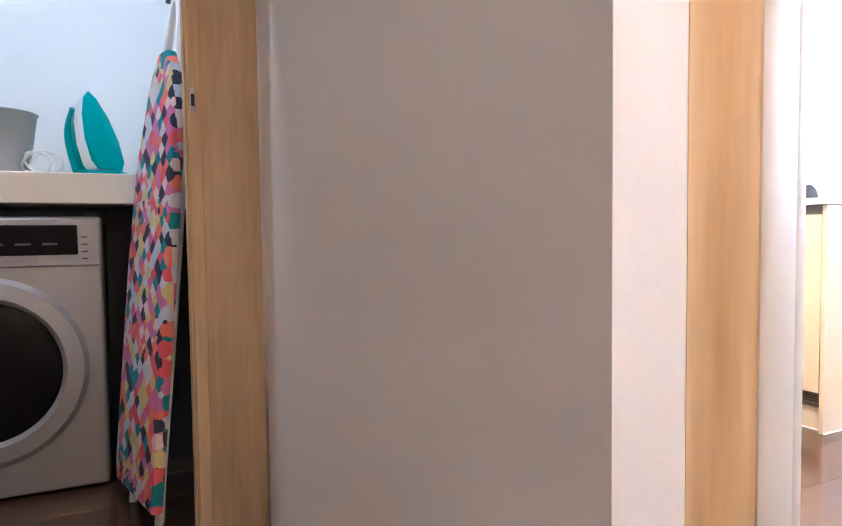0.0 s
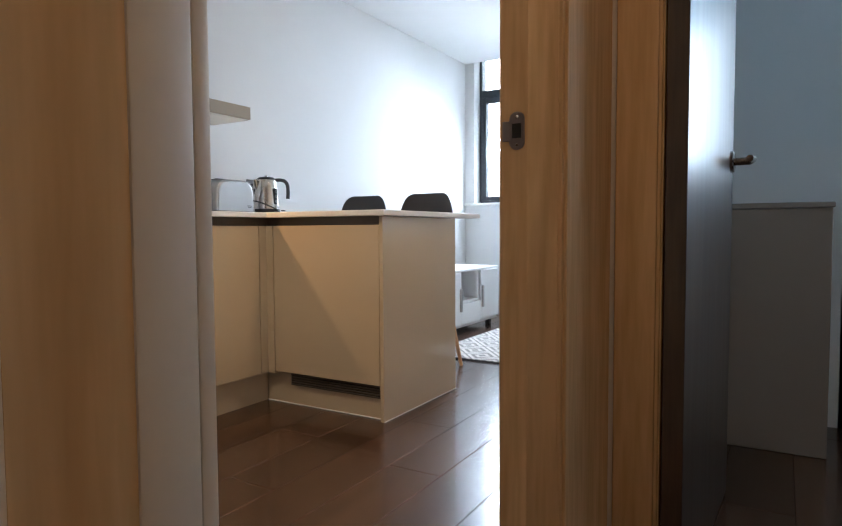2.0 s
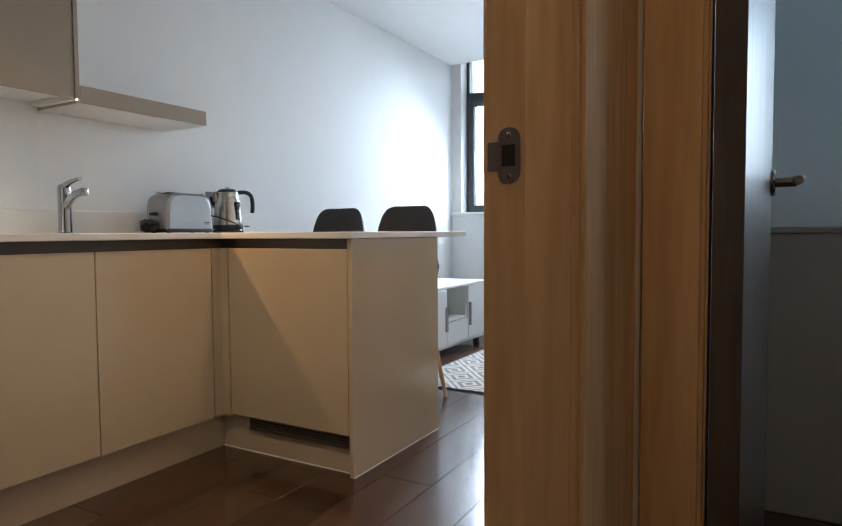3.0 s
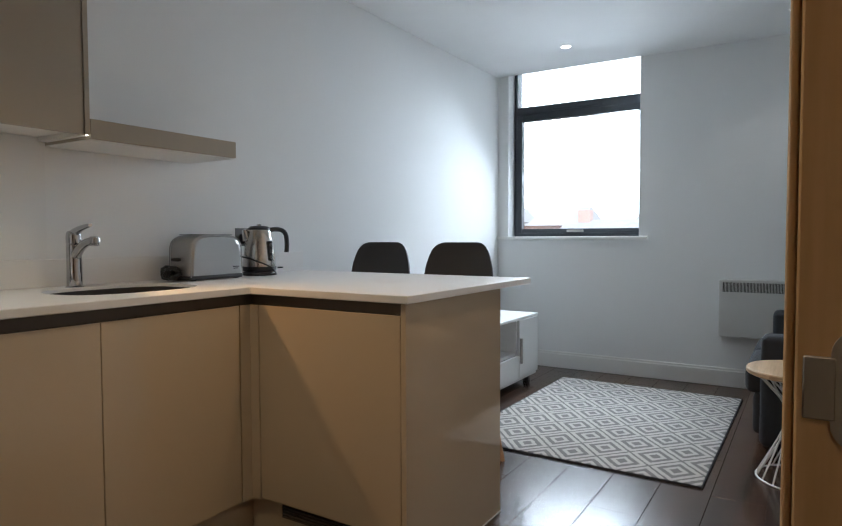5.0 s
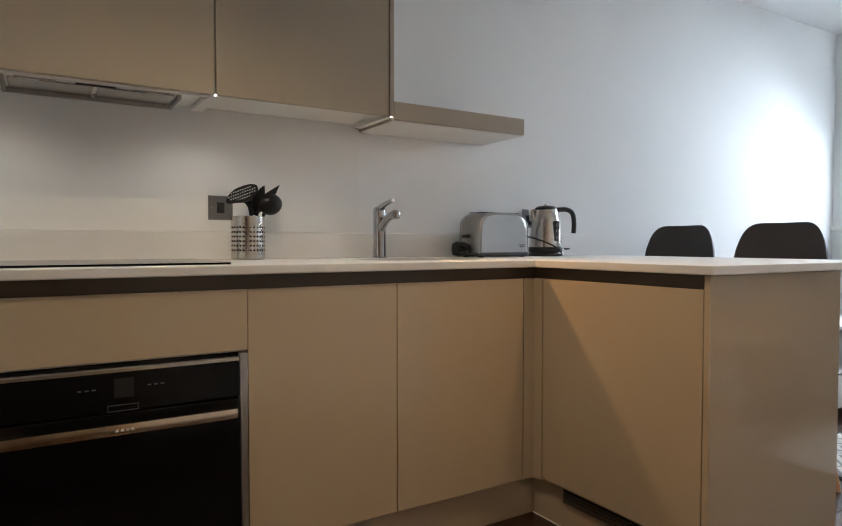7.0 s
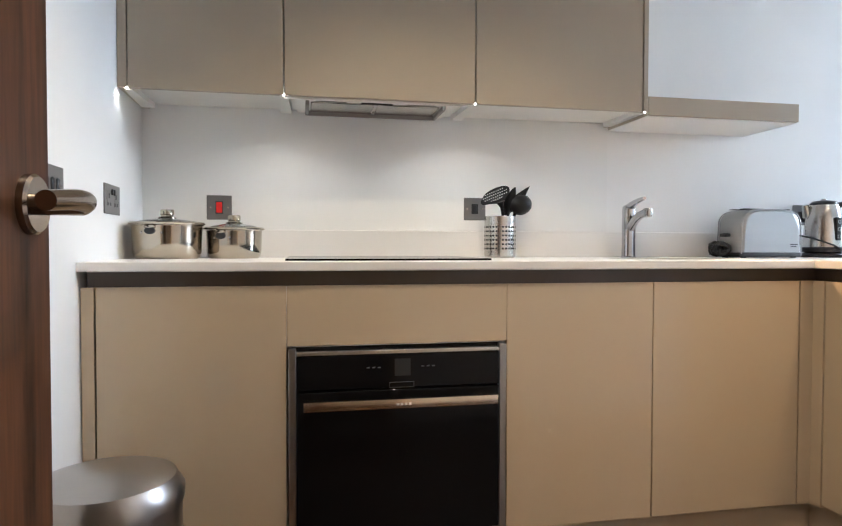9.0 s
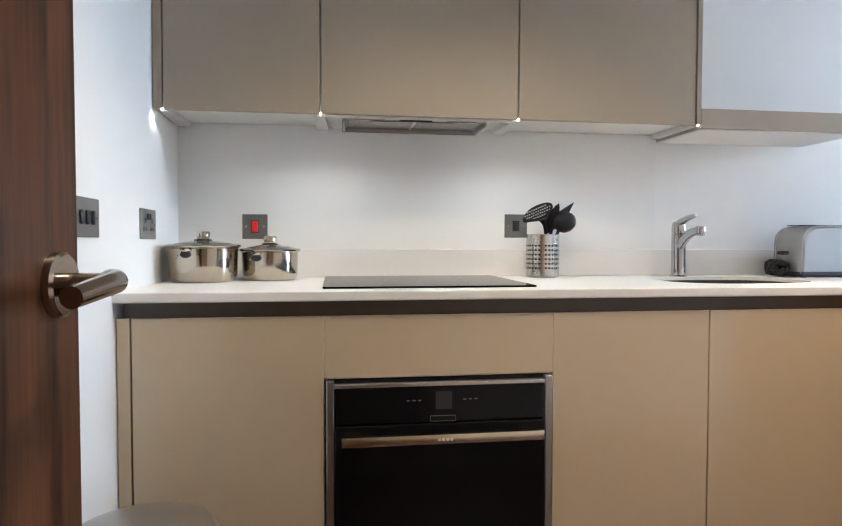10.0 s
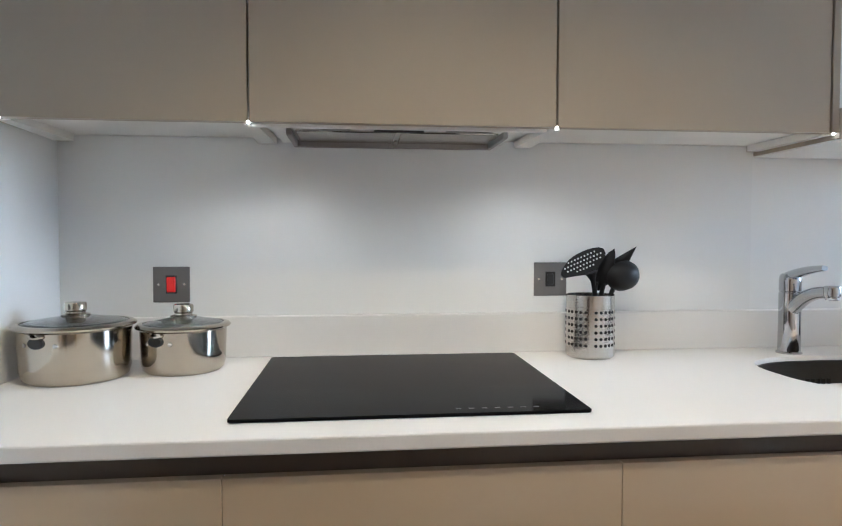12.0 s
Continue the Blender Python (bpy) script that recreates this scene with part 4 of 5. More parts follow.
def shell(length, outline, m=Matrix.Identity(4)):
    """An extrusion along x of an outline in y and z, with soft ends."""
    bm = bmesh.new()
    rings = []
    for x, f in ((-length / 2, 0.90), (-length / 2 + 0.008, 0.97), (-length / 2 + 0.02, 1), (length / 2 - 0.02, 1), (length / 2 - 0.008, 0.97), (length / 2, 0.90)):
        rings.append([bm.verts.new((x, y * f, z0 * (1 - (1 - f) * 0.6))) for y, z0 in outline])
    n = len(outline)
    for a, b in zip(rings, rings[1:]):
        for i in range(n):
            bm.faces.new((a[i], a[(i + 1) % n], b[(i + 1) % n], b[i]))
    bm.faces.new(rings[0]), bm.faces.new(rings[-1])
    bmesh.ops.recalc_face_normals(bm, faces=bm.faces)
    return moved(bm, m)


# the rounded silhouette faces the room
prof = []
for k in range(25):
    a = radians(180 * k / 24)
    prof.append((0.142 * math.copysign(abs(math.cos(a)) ** 0.55, math.cos(a)), 0.10 + 0.082 * abs(math.sin(a)) ** 0.62))
prof = [(0.146, 0.0)] + prof + [(-0.146, 0.0)]
bm = shell(0.165, prof, pose(0, 0, 0.016, 0, 0, 90))
bmesh.ops.inset_individual(bm, faces=[f for f in bm.faces if len(f.verts) > 4], thickness=0.012, depth=0.0)
part("casing", bm, TOASTSTEEL, toa)
for y in (-0.0835, 0.0835):
    part("edge_band", tube([(px_ * 0.985, y * 0.95, pz_ * 0.985 + 0.016) for px_, pz_ in prof], 0.0024, 8), TOASTSTEEL, toa, "bright rolled edge")
part("base", slab(rounded(-0.15, 0.15, -0.086, 0.086, 0.02), 0.004, 0.022, bevel=0.003), BLACK, toa)
for k in (-1, 1):
    part("slot", boxed(-0.11, 0.11, k * 0.035 - 0.014, k * 0.035 + 0.014, 0.1965, 0.1995), DARKHOLE, toa)
    for j in (-1, 1):
        part("foot", turned([(0, 0), (0.012, 0), (0.012, 0.005), (0, 0.005)], 16, at=(k * 0.12, j * 0.06, 0)), BLACK, toa)
part("push_lever", boxed(-0.175, -0.15, -0.022, 0.022, 0.085, 0.10, bevel=0.004), BLACK, toa)
for k in range(2):
    part("logo_bar", boxed(0.085 + k * 0.004, 0.122 - k * 0.006, -0.0836, -0.082, 0.052 - k * 0.008, 0.056 - k * 0.008), DARKHOLE, toa)
t = thing("plug_and_cable", pose(2.142, -0.125, TOP) @ Matrix.Scale(1.15, 4), "black coiled mains cable beside the toaster", "cable")
coil = []
for k in range(110):
    a = k * 0.62
    coil.append((0.010 * math.cos(a) * (1 + 1.9 * abs(math.sin(k * 0.37))), 0.020 * math.sin(a * 0.9), 0.030 + 0.008 * math.sin(a) * (1 + 1.8 * abs(math.sin(k * 0.37)))))
part("cable", tube(coil, 0.0055, 8), BLACK, t)

# kettle
ket = thing("kettle", pose(2.634, -0.105, TOP), "brushed steel jug kettle with black handle and base", "kettle")
part("power_base", turned([(0, 0), (0.078, 0), (0.080, 0.006), (0.076, 0.016), (0.06, 0.02), (0, 0.02)], 40), BLACK, ket)
part("jug", turned([(0, 0.022), (0.074, 0.022), (0.076, 0.030), (0.076, 0.036), (0.072, 0.09), (0.064, 0.16), (0.056, 0.205), (0.052, 0.212), (0, 0.212)], 48), STEEL, ket)
part("foot_ring", turned([(0.0745, 0.020), (0.0775, 0.022), (0.0775, 0.040), (0.0755, 0.042)], 48), BLACK, ket)
part("lid", turned([(0.052, 0.211), (0.050, 0.220), (0.040, 0.228), (0.012, 0.232), (0, 0.232)], 40), BLACK, ket)
part("lid_knob", turned([(0, 0.230), (0.010, 0.231), (0.009, 0.238), (0, 0.239)], 20), CHROME, ket)
hnd = curve([(0.040, -0.020, 0.212), (0.085, -0.046, 0.214), (0.110, -0.060, 0.195), (0.116, -0.064, 0.150), (0.114, -0.063, 0.105)])
part("handle", tube(hnd, 0.011, 14), BLACK, ket)
part("spout", moved(turned([(0, 0), (0.020, 0), (0.012, 0.05), (0, 0.05)], 16), pose(-0.050, 0.026, 0.165, 0, -18, 0)), STEEL, ket)
gauge = part("water_gauge", boxed(-0.013, 0.013, -0.0765, -0.060, 0.068, 0.160, bevel=0.003), BLACK, ket, "black water window with pale marks")
PALE = material("pale_print", (0.55, 0.55, 0.54), 0.5)
for k in range(3):
    part("mark", turned([(0.0058, 0), (0.0072, 0), (0.0072, 0.0008), (0.0058, 0.0008)], 18), PALE, gauge).matrix_basis = pose(0, -0.0765, 0.084 + k * 0.029, 90, 0, 0)
part("switch", boxed(0.070, 0.094, -0.062, -0.044, 0.030, 0.037, bevel=0.002), BLACK, ket)
t = thing("kettle_cable", pose(2.569, -0.20, TOP), "black kettle flex hanging in a loop", "cable")
part("cable", tube(curve([(0.0, 0.21, 0.16), (-0.02, 0.15, 0.10), (-0.01, 0.06, 0.075), (0.05, 0.02, 0.045), (0.085, 0.01, 0.012), (0.05, 0.02, 0.006), (-0.02, 0.05, 0.006)]), 0.0035, 8), BLACK, t)
t = thing("plug", pose(2.65, KY - 0.022, 1.09), "black three-pin plug in the socket", "plug")
part("plug_body", boxed(-0.023, 0.023, -0.02, 0.017, -0.024, 0.024, bevel=0.006, seg=2), BLACK, t)

# extractor under the middle wall cabinet
HOODRIM = material("dark_hood_rim", (0.27, 0.25, 0.235), 0.38, 0.4, grain=0.5, scale=80, vary=0.06)
hood = thing("extractor_hood", pose(0.792, WU_Y, WU_Z), "steel built-in extractor hood under the cabinet", "extractor")
part("tray", boxed(-0.262, 0.262, 0.030, 0.245, -0.006, 0.012), UNITIN, hood)
for a in ((-0.234, 0.234, 0.205, 0.223), (-0.234, -0.222, 0.050, 0.205), (0.222, 0.234, 0.050, 0.205)):
    part("rim", boxed(a[0], a[1], a[2], a[3], -0.021, -0.004, bevel=0.004, seg=2), HOODRIM, hood, "dark grey steel rim")
for k in (-1, 1):
    part("filter", boxed(min(k * 0.006, k * 0.216), max(k * 0.006, k * 0.216), 0.062, 0.203, -0.011, -0.006, bevel=0.002), STEEL, hood, "pale metal grease filter")
    part("filter_slot", boxed(k * 0.150 - 0.050, k * 0.150 + 0.050, 0.050, 0.055, -0.0095, -0.0062), HOODRIM, hood)
part("filter_pull", boxed(-0.005, 0.005, 0.150, 0.200, -0.015, -0.011, bevel=0.002), HOODRIM, hood)
part("switch_slot", boxed(-0.052, 0.052, 0.048, 0.060, -0.0105, -0.0065), DARKHOLE, hood)
strip = part("light_strip", boxed(-0.305, 0.309, 0.0215, 0.029, -0.0105, -0.001, bevel=0.001), UNITIN, hood, "slim white light strip facing the wall")
for k in range(6):
    part("light_point", moved(turned([(0, 0.0016), (0.002, 0.0012), (0.0026, 0), (0, 0)], 12), pose(0.222 + k * 0.0155, 0.029, -0.006, -90, 0, 0)), LED, strip)
# light fittings under the wall cabinets
for lx in (0.028, 0.491, 1.117, 1.738):
    t = thing("under_cabinet_light", pose(lx, WU_Y, WU_Z), "slim under-cabinet light fitting, switched on", "light", "under-cabinet lights")
    part("profile", moved(slab([(-0.012, 0.022), (0.012, 0.022), (0.022, 0.27), (-0.022, 0.27)], -0.006, 0.010), pose(0, 0, 0)), UNITIN, t)
    part("led", turned([(0, 0), (0.0025, 0.0008), (0.0034, 0.0035), (0.0025, 0.006), (0, 0.007)], 14, at=(0, 0.004, -0.008)), LED, t, "glowing white light point")
SPLASH = material("white_back_painted_glass", (0.78, 0.78, 0.77), 0.07, vary=0.01)
SPLASH.node_tree.nodes["Principled BSDF"].inputs["Specular IOR Level"].default_value = 0.3
structure("splashback", boxed(0.002, 1.747, KY - 0.0015, KY, TOP + 0.102, WU_Z + 0.01), SPLASH, "glossy white glass splashback behind the hob", "splashback")

# pedal bin
bin_ = thing("pedal_bin", pose(0.193, -1.06, 0) @ Matrix.Scale(1.02, 4), "grey metallic pedal bin with a domed lid", "bin")
part("body", turned([(0, 0), (0.125, 0), (0.128, 0.01), (0.128, 0.48), (0, 0.48)], 40), NICKEL, bin_)
part("lid", turned([(0.132, 0.478), (0.133, 0.50), (0.118, 0.525), (0.07, 0.540), (0, 0.545)], 40), NICKEL, bin_)
part("base_ring", turned([(0.132, 0), (0.134, 0.02), (0.128, 0.024)], 40), BLACK, bin_)
part("pedal", boxed(-0.03, 0.03, -0.165, -0.12, 0.008, 0.018, bevel=0.003), BLACK, bin_)

# ---- living area ----


def stool(x, y, turn):
    t = thing("bar_stool", pose(x, y, 0, 0, 0, turn), "dark grey shell bar stool with wooden legs", "stool", "stools at the breakfast bar")
    # shell: seat forward is local -x, back rises at local +x
    bm = bmesh.new()
    line = [(-0.20, 0.655, 0.17), (-0.18, 0.665, 0.195), (-0.08, 0.655, 0.21), (0.04, 0.648, 0.215), (0.12, 0.66, 0.215), (0.165, 0.70, 0.212), (0.185, 0.78, 0.208), (0.198, 0.88, 0.20), (0.205, 0.95, 0.190), (0.210, 1.00, 0.175), (0.212, 1.028, 0.162), (0.214, 1.046, 0.148), (0.215, 1.058, 0.132), (0.215, 1.065, 0.115), (0.215, 1.068, 0.098)]
    rings = []
    for px, pz, w in line:
        ring = []
        for k in range(13):
            u = k / 6 - 1
            lift = 0.035 * u * u * max(0.0, min(1.0, (0.80 - pz) / 0.1)) 
            fwd = -0.055 * u * u * max(0.0, min(1.0, (pz - 0.66) / 0.1)) * (w / 0.2)
            ring.append((px + fwd, u * w, pz + lift))
        rings.append(ring)
    for side in (0, 1):
        off = Vector((0.012 * side, 0, -0.010 * side))
        vr = [[bm.verts.new(Vector(p) + off) for p in ring] for ring in rings]
        for a, b in zip(vr, vr[1:]):
            for i in range(12):
                bm.faces.new((a[i], a[i + 1], b[i + 1], b[i]))
        if side == 0:
            first = vr
    def rim(v):
        return v[0] + [r[-1] for r in v[1:-1]] + v[-1][::-1] + [r[0] for r in v[1:-1]][::-1]
    ra, rb = rim(first), rim(vr)
    for i in range(len(ra)):
        j = (i + 1) % len(ra)
        bm.faces.new((ra[i], ra[j], rb[j], rb[i]))
    bmesh.ops.recalc_face_normals(bm, faces=bm.faces)
    part("shell", bm, CHAIRGREY, t, "dark grey moulded shell")
    for sx in (-1, 1):
        for sy in (-1, 1):
            part("leg", tube([(sx * 0.12, sy * 0.12, 0.645), ((0.20 if sx < 0 else 0.13) * sx, sy * 0.262, 0)], 0.014, 14, radii=[0.018, 0.011]), BEECH, t, "light wooden tapered leg")
    for a, b in (((-0.17, -0.209), (-0.17, 0.209)), ((0.126, -0.209), (0.126, 0.209)), ((-0.17, -0.209), (0.126, -0.209)), ((-0.17, 0.209), (0.126, 0.209))):
        part("foot_rail", tube([(a[0], a[1], 0.24), (b[0], b[1], 0.24)], 0.007, 10), BLACK, t)
    part("seat_plate", boxed(-0.14, 0.14, -0.14, 0.14, 0.628, 0.642), BLACK, t)
    return t


stool(3.21, -0.275, 0)
stool(3.18, -0.785, 0)

tv = thing("tv_unit", pose(0, 0, 0), "low white television cabinet with an open shelf", "tv unit")
X0, X1, YF, YB, Z1 = 3.86, 5.027, -0.536, -0.12, 0.517
part("top", boxed(X0 - 0.01, X1 + 0.01, YF - 0.012, YB, Z1 - 0.018, Z1, bevel=0.002), WHITELAM, tv)
part("bottom", boxed(X0, X1, YF, YB, 0.055, 0.075, bevel=0.001), WHITELAM, tv)
for x in (X0, X1 - 0.018, 4.30, 4.655):
    part("upright", boxed(x, x + 0.018, YF + 0.004, YB, 0.075, Z1 - 0.018), WHITELAM, tv)
part("back", boxed(X0, X1, YB - 0.008, YB, 0.075, Z1 - 0.018), WHITELAM, tv)
part("shelf", boxed(4.318, 4.655, YF + 0.01, YB, 0.245, 0.263), WHITELAM, tv)
part("drawer_front", boxed(4.305, 4.665, YF - 0.014, YF + 0.002, 0.08, 0.243, bevel=0.002), WHITELAM, tv)
for x0, x1, hx in ((4.672, X1 - 0.003, 4.675), (X0 + 0.003, 4.298, 4.27)):
    d = part("door", boxed(x0, x1, YF - 0.016, YF + 0.001, 0.08, Z1 - 0.022, bevel=0.002), WHITELAM, tv)
    part("handle", boxed(hx, hx + 0.022, YF - 0.034, YF - 0.015, 0.185, 0.366, bevel=0.003), NICKEL, d, "grey bar handle")
for x in (X0 + 0.06, X1 - 0.07):
    for y in (YF + 0.05, YB - 0.06):
        part("foot", boxed(x - 0.02, x + 0.02, y - 0.02, y + 0.02, 0, 0.055, bevel=0.002), BLACK, tv, "short dark foot")

# rug
RUG = bpy.data.materials.new("diamond_weave")
RUG.use_nodes = True
n, l = RUG.node_tree.nodes, RUG.node_tree.links


def op(kind, a, b=None, c=None):
    node = n.new("ShaderNodeMath")
    node.operation = kind
    for i, v in enumerate((a, b, c)):
        if v is None:
            continue
        if isinstance(v, (int, float)):
            node.inputs[i].default_value = v
        else:
            l.new(v, node.inputs[i])
    return node.outputs[0]


co, sep, wob = n.new("ShaderNodeTexCoord"), n.new("ShaderNodeSeparateXYZ"), n.new("ShaderNodeTexNoise")
wob.inputs["Scale"].default_value, wob.inputs["Detail"].default_value = 45, 4
l.new(co.outputs["Object"], sep.inputs[0]), l.new(co.outputs["Object"], wob.inputs[0])
jig = op("MULTIPLY_ADD", wob.outputs[0], 0.06, -0.03)
u = op("ADD", op("ADD", op("DIVIDE", sep.outputs[0], 0.29), op("DIVIDE", sep.outputs[1], 0.245)), jig)
v = op("ADD", op("SUBTRACT", op("DIVIDE", sep.outputs[0], 0.29), op("DIVIDE", sep.outputs[1], 0.245)), jig)
fu = op("ABSOLUTE", op("SUBTRACT", op("FRACT", u), 0.5))
fv = op("ABSOLUTE", op("SUBTRACT", op("FRACT", v), 0.5))
dist = op("MULTIPLY", op("MAXIMUM", fu, fv), 2.0)
ramp = n.new("ShaderNodeValToRGB")
ramp.color_ramp.interpolation = "CONSTANT"
LIGHTY, GREYY = (0.54, 0.505, 0.465, 1), (0.225, 0.21, 0.198, 1)
ramp.color_ramp.elements[0].color = GREYY
ramp.color_ramp.elements[1].position, ramp.color_ramp.elements[1].color = 0.24, LIGHTY
for p_, c_ in ((0.46, GREYY), (0.70, LIGHTY), (0.93, GREYY)):
    e_ = ramp.color_ramp.elements.new(p_)
    e_.color = c_
l.new(dist, ramp.inputs[0])
fl = n.new("ShaderNodeTexNoise")
fl.inputs["Scale"].default_value, fl.inputs["Detail"].default_value = 400, 3
l.new(co.outputs["Object"], fl.inputs[0])
mixc = n.new("ShaderNodeMix")
mixc.data_type, mixc.blend_type = "RGBA", "MULTIPLY"
mixc.inputs["Factor"].default_value = 0.55
l.new(ramp.outputs[0], mixc.inputs["A"]), l.new(fl.outputs["Color"], mixc.inputs["B"])
gray = n.new("ShaderNodeRGBToBW")
l.new(fl.outputs[0], gray.inputs[0])
comb = n.new("ShaderNodeMapRange")
comb.inputs["To Min"].default_value, comb.inputs["To Max"].default_value = 0.75, 1.25
l.new(gray.outputs[0], comb.inputs[0]), l.new(comb.outputs[0], mixc.inputs["B"])
bsdf = n["Principled BSDF"]
bsdf.inputs["Roughness"].default_value = 0.95
l.new(mixc.outputs["Result"], bsdf.inputs["Base Color"])
bmp = n.new("ShaderNodeBump")
bmp.inputs["Strength"].default_value, bmp.inputs["Distance"].default_value = 0.6, 0.004
l.new(fl.outputs[0], bmp.inputs["Height"]), l.new(bmp.outputs[0], bsdf.inputs["Normal"])
rug = thing("rug", pose(4.315, -1.31, 0, 0, 0, -0.5), "grey and cream diamond patterned rug with dark edging", "rug")
part("weave", slab(rounded(-0.85, 0.85, -0.615, 0.615, 0.01), 0.0, 0.012, bevel=0.003), RUG, rug)
bm = bmesh.new()
for a in ((-0.858, -0.85, -0.622, 0.622), (0.85, 0.858, -0.622, 0.622), (-0.85, 0.85, -0.622, -0.615), (-0.85, 0.85, 0.615, 0.622)):
    box(bm, *a, 0, 0.009, bevel=0.002)
part("edging", bm, CHARCOAL, rug, "dark stitched edging")

# panel heater
ht = thing("panel_heater", pose(WX, -2.11, 0.374), "white wall-mounted electric panel heater", "heater")
part("casing", moved(slab(rounded(-0.36, 0.36, 0, 0.411, 0.018), 0, 0.085, bevel=0.006), Matrix(((0, 0, -1, 0), (1, 0, 0, 0), (0, 1, 0, 0), (0, 0, 0, 1)))), HEATER, ht, smooth=False)
part("grille", boxed(-0.0865, -0.084, -0.33, 0.335, 0.324, 0.392), DARKHOLE, ht, "dark slotted outlet grille")
for k in range(74):
    part("fin", boxed(-0.0885, -0.085, -0.326 + k * 0.0089, -0.3222 + k * 0.0089, 0.324, 0.392), HEATER, ht, smooth=False)

# sofa
sofa = thing("sofa", pose(0, 0, 0), "charcoal fabric sofa with scatter cushions", "sofa")
part("base", boxed(4.20, 5.24, -2.86, -2.06, 0.06, 0.28, bevel=0.03, seg=3), CHARCOAL, sofa)
for x0 in (4.05, 5.24):
    part("arm", boxed(x0, x0 + 0.16, -2.88, -2.10, 0.04, 0.60, bevel=0.035, seg=4), CHARCOAL, sofa)
part("backrest", boxed(4.07, 5.38, -2.92, -2.66, 0.20, 0.80, bevel=0.05, seg=4), CHARCOAL, sofa)
for x0 in (4.215, 4.73):
    part("seat_cushion", boxed(x0, x0 + 0.505, -2.70, -2.02, 0.27, 0.43, bevel=0.04, seg=4), CHARCOAL, sofa)
for x in (4.12, 5.32):
    for y in (-2.82, -2.16):
        part("foot", boxed(x - 0.02, x + 0.02, y - 0.02, y + 0.02, 0, 0.05), BLACK, sofa)
CREAM = material("cream_fabric", (0.62, 0.58, 0.52), 0.9, grain=1, scale=400, bump=0.4, vary=0.08)


def cushion(m, mat, label):
    bm = bmesh.new()
    N = 12
    for side in (-1, 1):
        g = [[bm.verts.new(((i / N - 0.5) * 0.42, side * 0.075 * (max(0, 1 - (2 * i / N - 1) ** 2) * max(0, 1 - (2 * j / N - 1) ** 2)) ** 0.45, (j / N) * 0.42)) for i in range(N + 1)] for j in range(N + 1)]
        for j in range(N):
            for i in range(N):
                bm.faces.new((g[j][i], g[j][i + 1], g[j + 1][i + 1], g[j + 1][i]))
    bmesh.ops.remove_doubles(bm, verts=bm.verts, dist=1e-5)
    bmesh.ops.recalc_face_normals(bm, faces=bm.faces)
    t = thing("scatter_cushion", m, label, "cushion", "cushions on the sofa")
    part("cover", bm, mat, t)
    return t


cushion(pose(4.42, -2.48, 0.44, 18, 0, 38), CREAM, "cream scatter cushion leaning on the sofa")
cushion(pose(4.50, -2.36, 0.43, 24, 0, 30), CHARCOAL, "charcoal scatter cushion leaning on the sofa")

# side table with a wire base
st = thing("side_table", pose(3.79, -2.29, 0), "round oak side table on a white wire base", "side table")
part("tabletop", turned([(0, 0.475), (0.225, 0.475), (0.232, 0.480), (0.232, 0.495), (0.228, 0.50), (0, 0.50)], 56), OAK, st, "round oak top")
WIRE = material("white_wire", (0.70, 0.69, 0.67), 0.4)
for k in range(18):
    a0 = 2 * math.pi * k / 18
    pts = []
    for z, r, tw in ((0.474, 0.19, 0), (0.33, 0.072, 0.5), (0.27, 0.062, 0.65), (0.0, 0.185, 1.1)):
        pts.append((r * math.cos(a0 + tw), r * math.sin(a0 + tw), z))
    part("wire", tube(curve(pts, 4), 0.004, 8), WIRE, st)
for z, r in ((0.30, 0.066), (0.004, 0.185), (0.470, 0.19)):
    ring = [(r * math.cos(2 * math.pi * k / 32), r * math.sin(2 * math.pi * k / 32), z) for k in range(33)]
    part("ring", tube(ring, 0.0045, 8), WIRE, st)

# ceiling downlights: the first two are in view, the others added unseen over their beams
for lx, ly in ((4.99, -0.77), (5.04, -2.20), (0.95, -1.22), (2.35, -1.75), (0.12, -2.95), (-1.15, -2.75), (-0.55, -0.9)):
    t = thing("downlight", pose(lx, ly, CEIL), "small recessed white ceiling downlight, switched on", "downlight", "ceiling downlights")
    part("bezel", turned([(0.030, -0.001), (0.042, -0.002), (0.042, -0.006), (0.036, -0.008), (0.030, -0.004)], 32), TRIM, t)
    part("lens", turned([(0, -0.011), (0.020, -0.010), (0.031, -0.006), (0.031, -0.0015), (0, -0.0015)], 32), LEDBIG, t, "glowing lens")

# ---- utility cupboard ----
UW = -0.56
structure("utility_worktop", boxed(-1.3, -0.09, UW + 0.0, KY, 0.908, 1.003, bevel=0.003), material("cream_laminate", (0.72, 0.67, 0.56), 0.4, vary=0.03), "thick cream laminate worktop in the cupboard", "worktop")
WASH = material("silver_washer", (0.34, 0.325, 0.325), 0.35, metal=0.35, vary=0.03)
wm = thing("washing_machine", pose(-0.669, -0.55, 0) @ Matrix.Diagonal((1, 1, 1.02, 1)), "silver washing machine with a round black door", "washing machine")
part("cabinet", boxed(-0.30, 0.30, 0, 0.55, 0.012, 0.85, bevel=0.012, seg=3), WASH, wm)
part("fascia", boxed(-0.297, 0.297, -0.006, 0.004, 0.70, 0.845, bevel=0.004), WASH, wm)
part("display_panel", boxed(-0.06, 0.235, -0.009, -0.005, 0.735, 0.825, bevel=0.002), BLACKGLASS, wm)
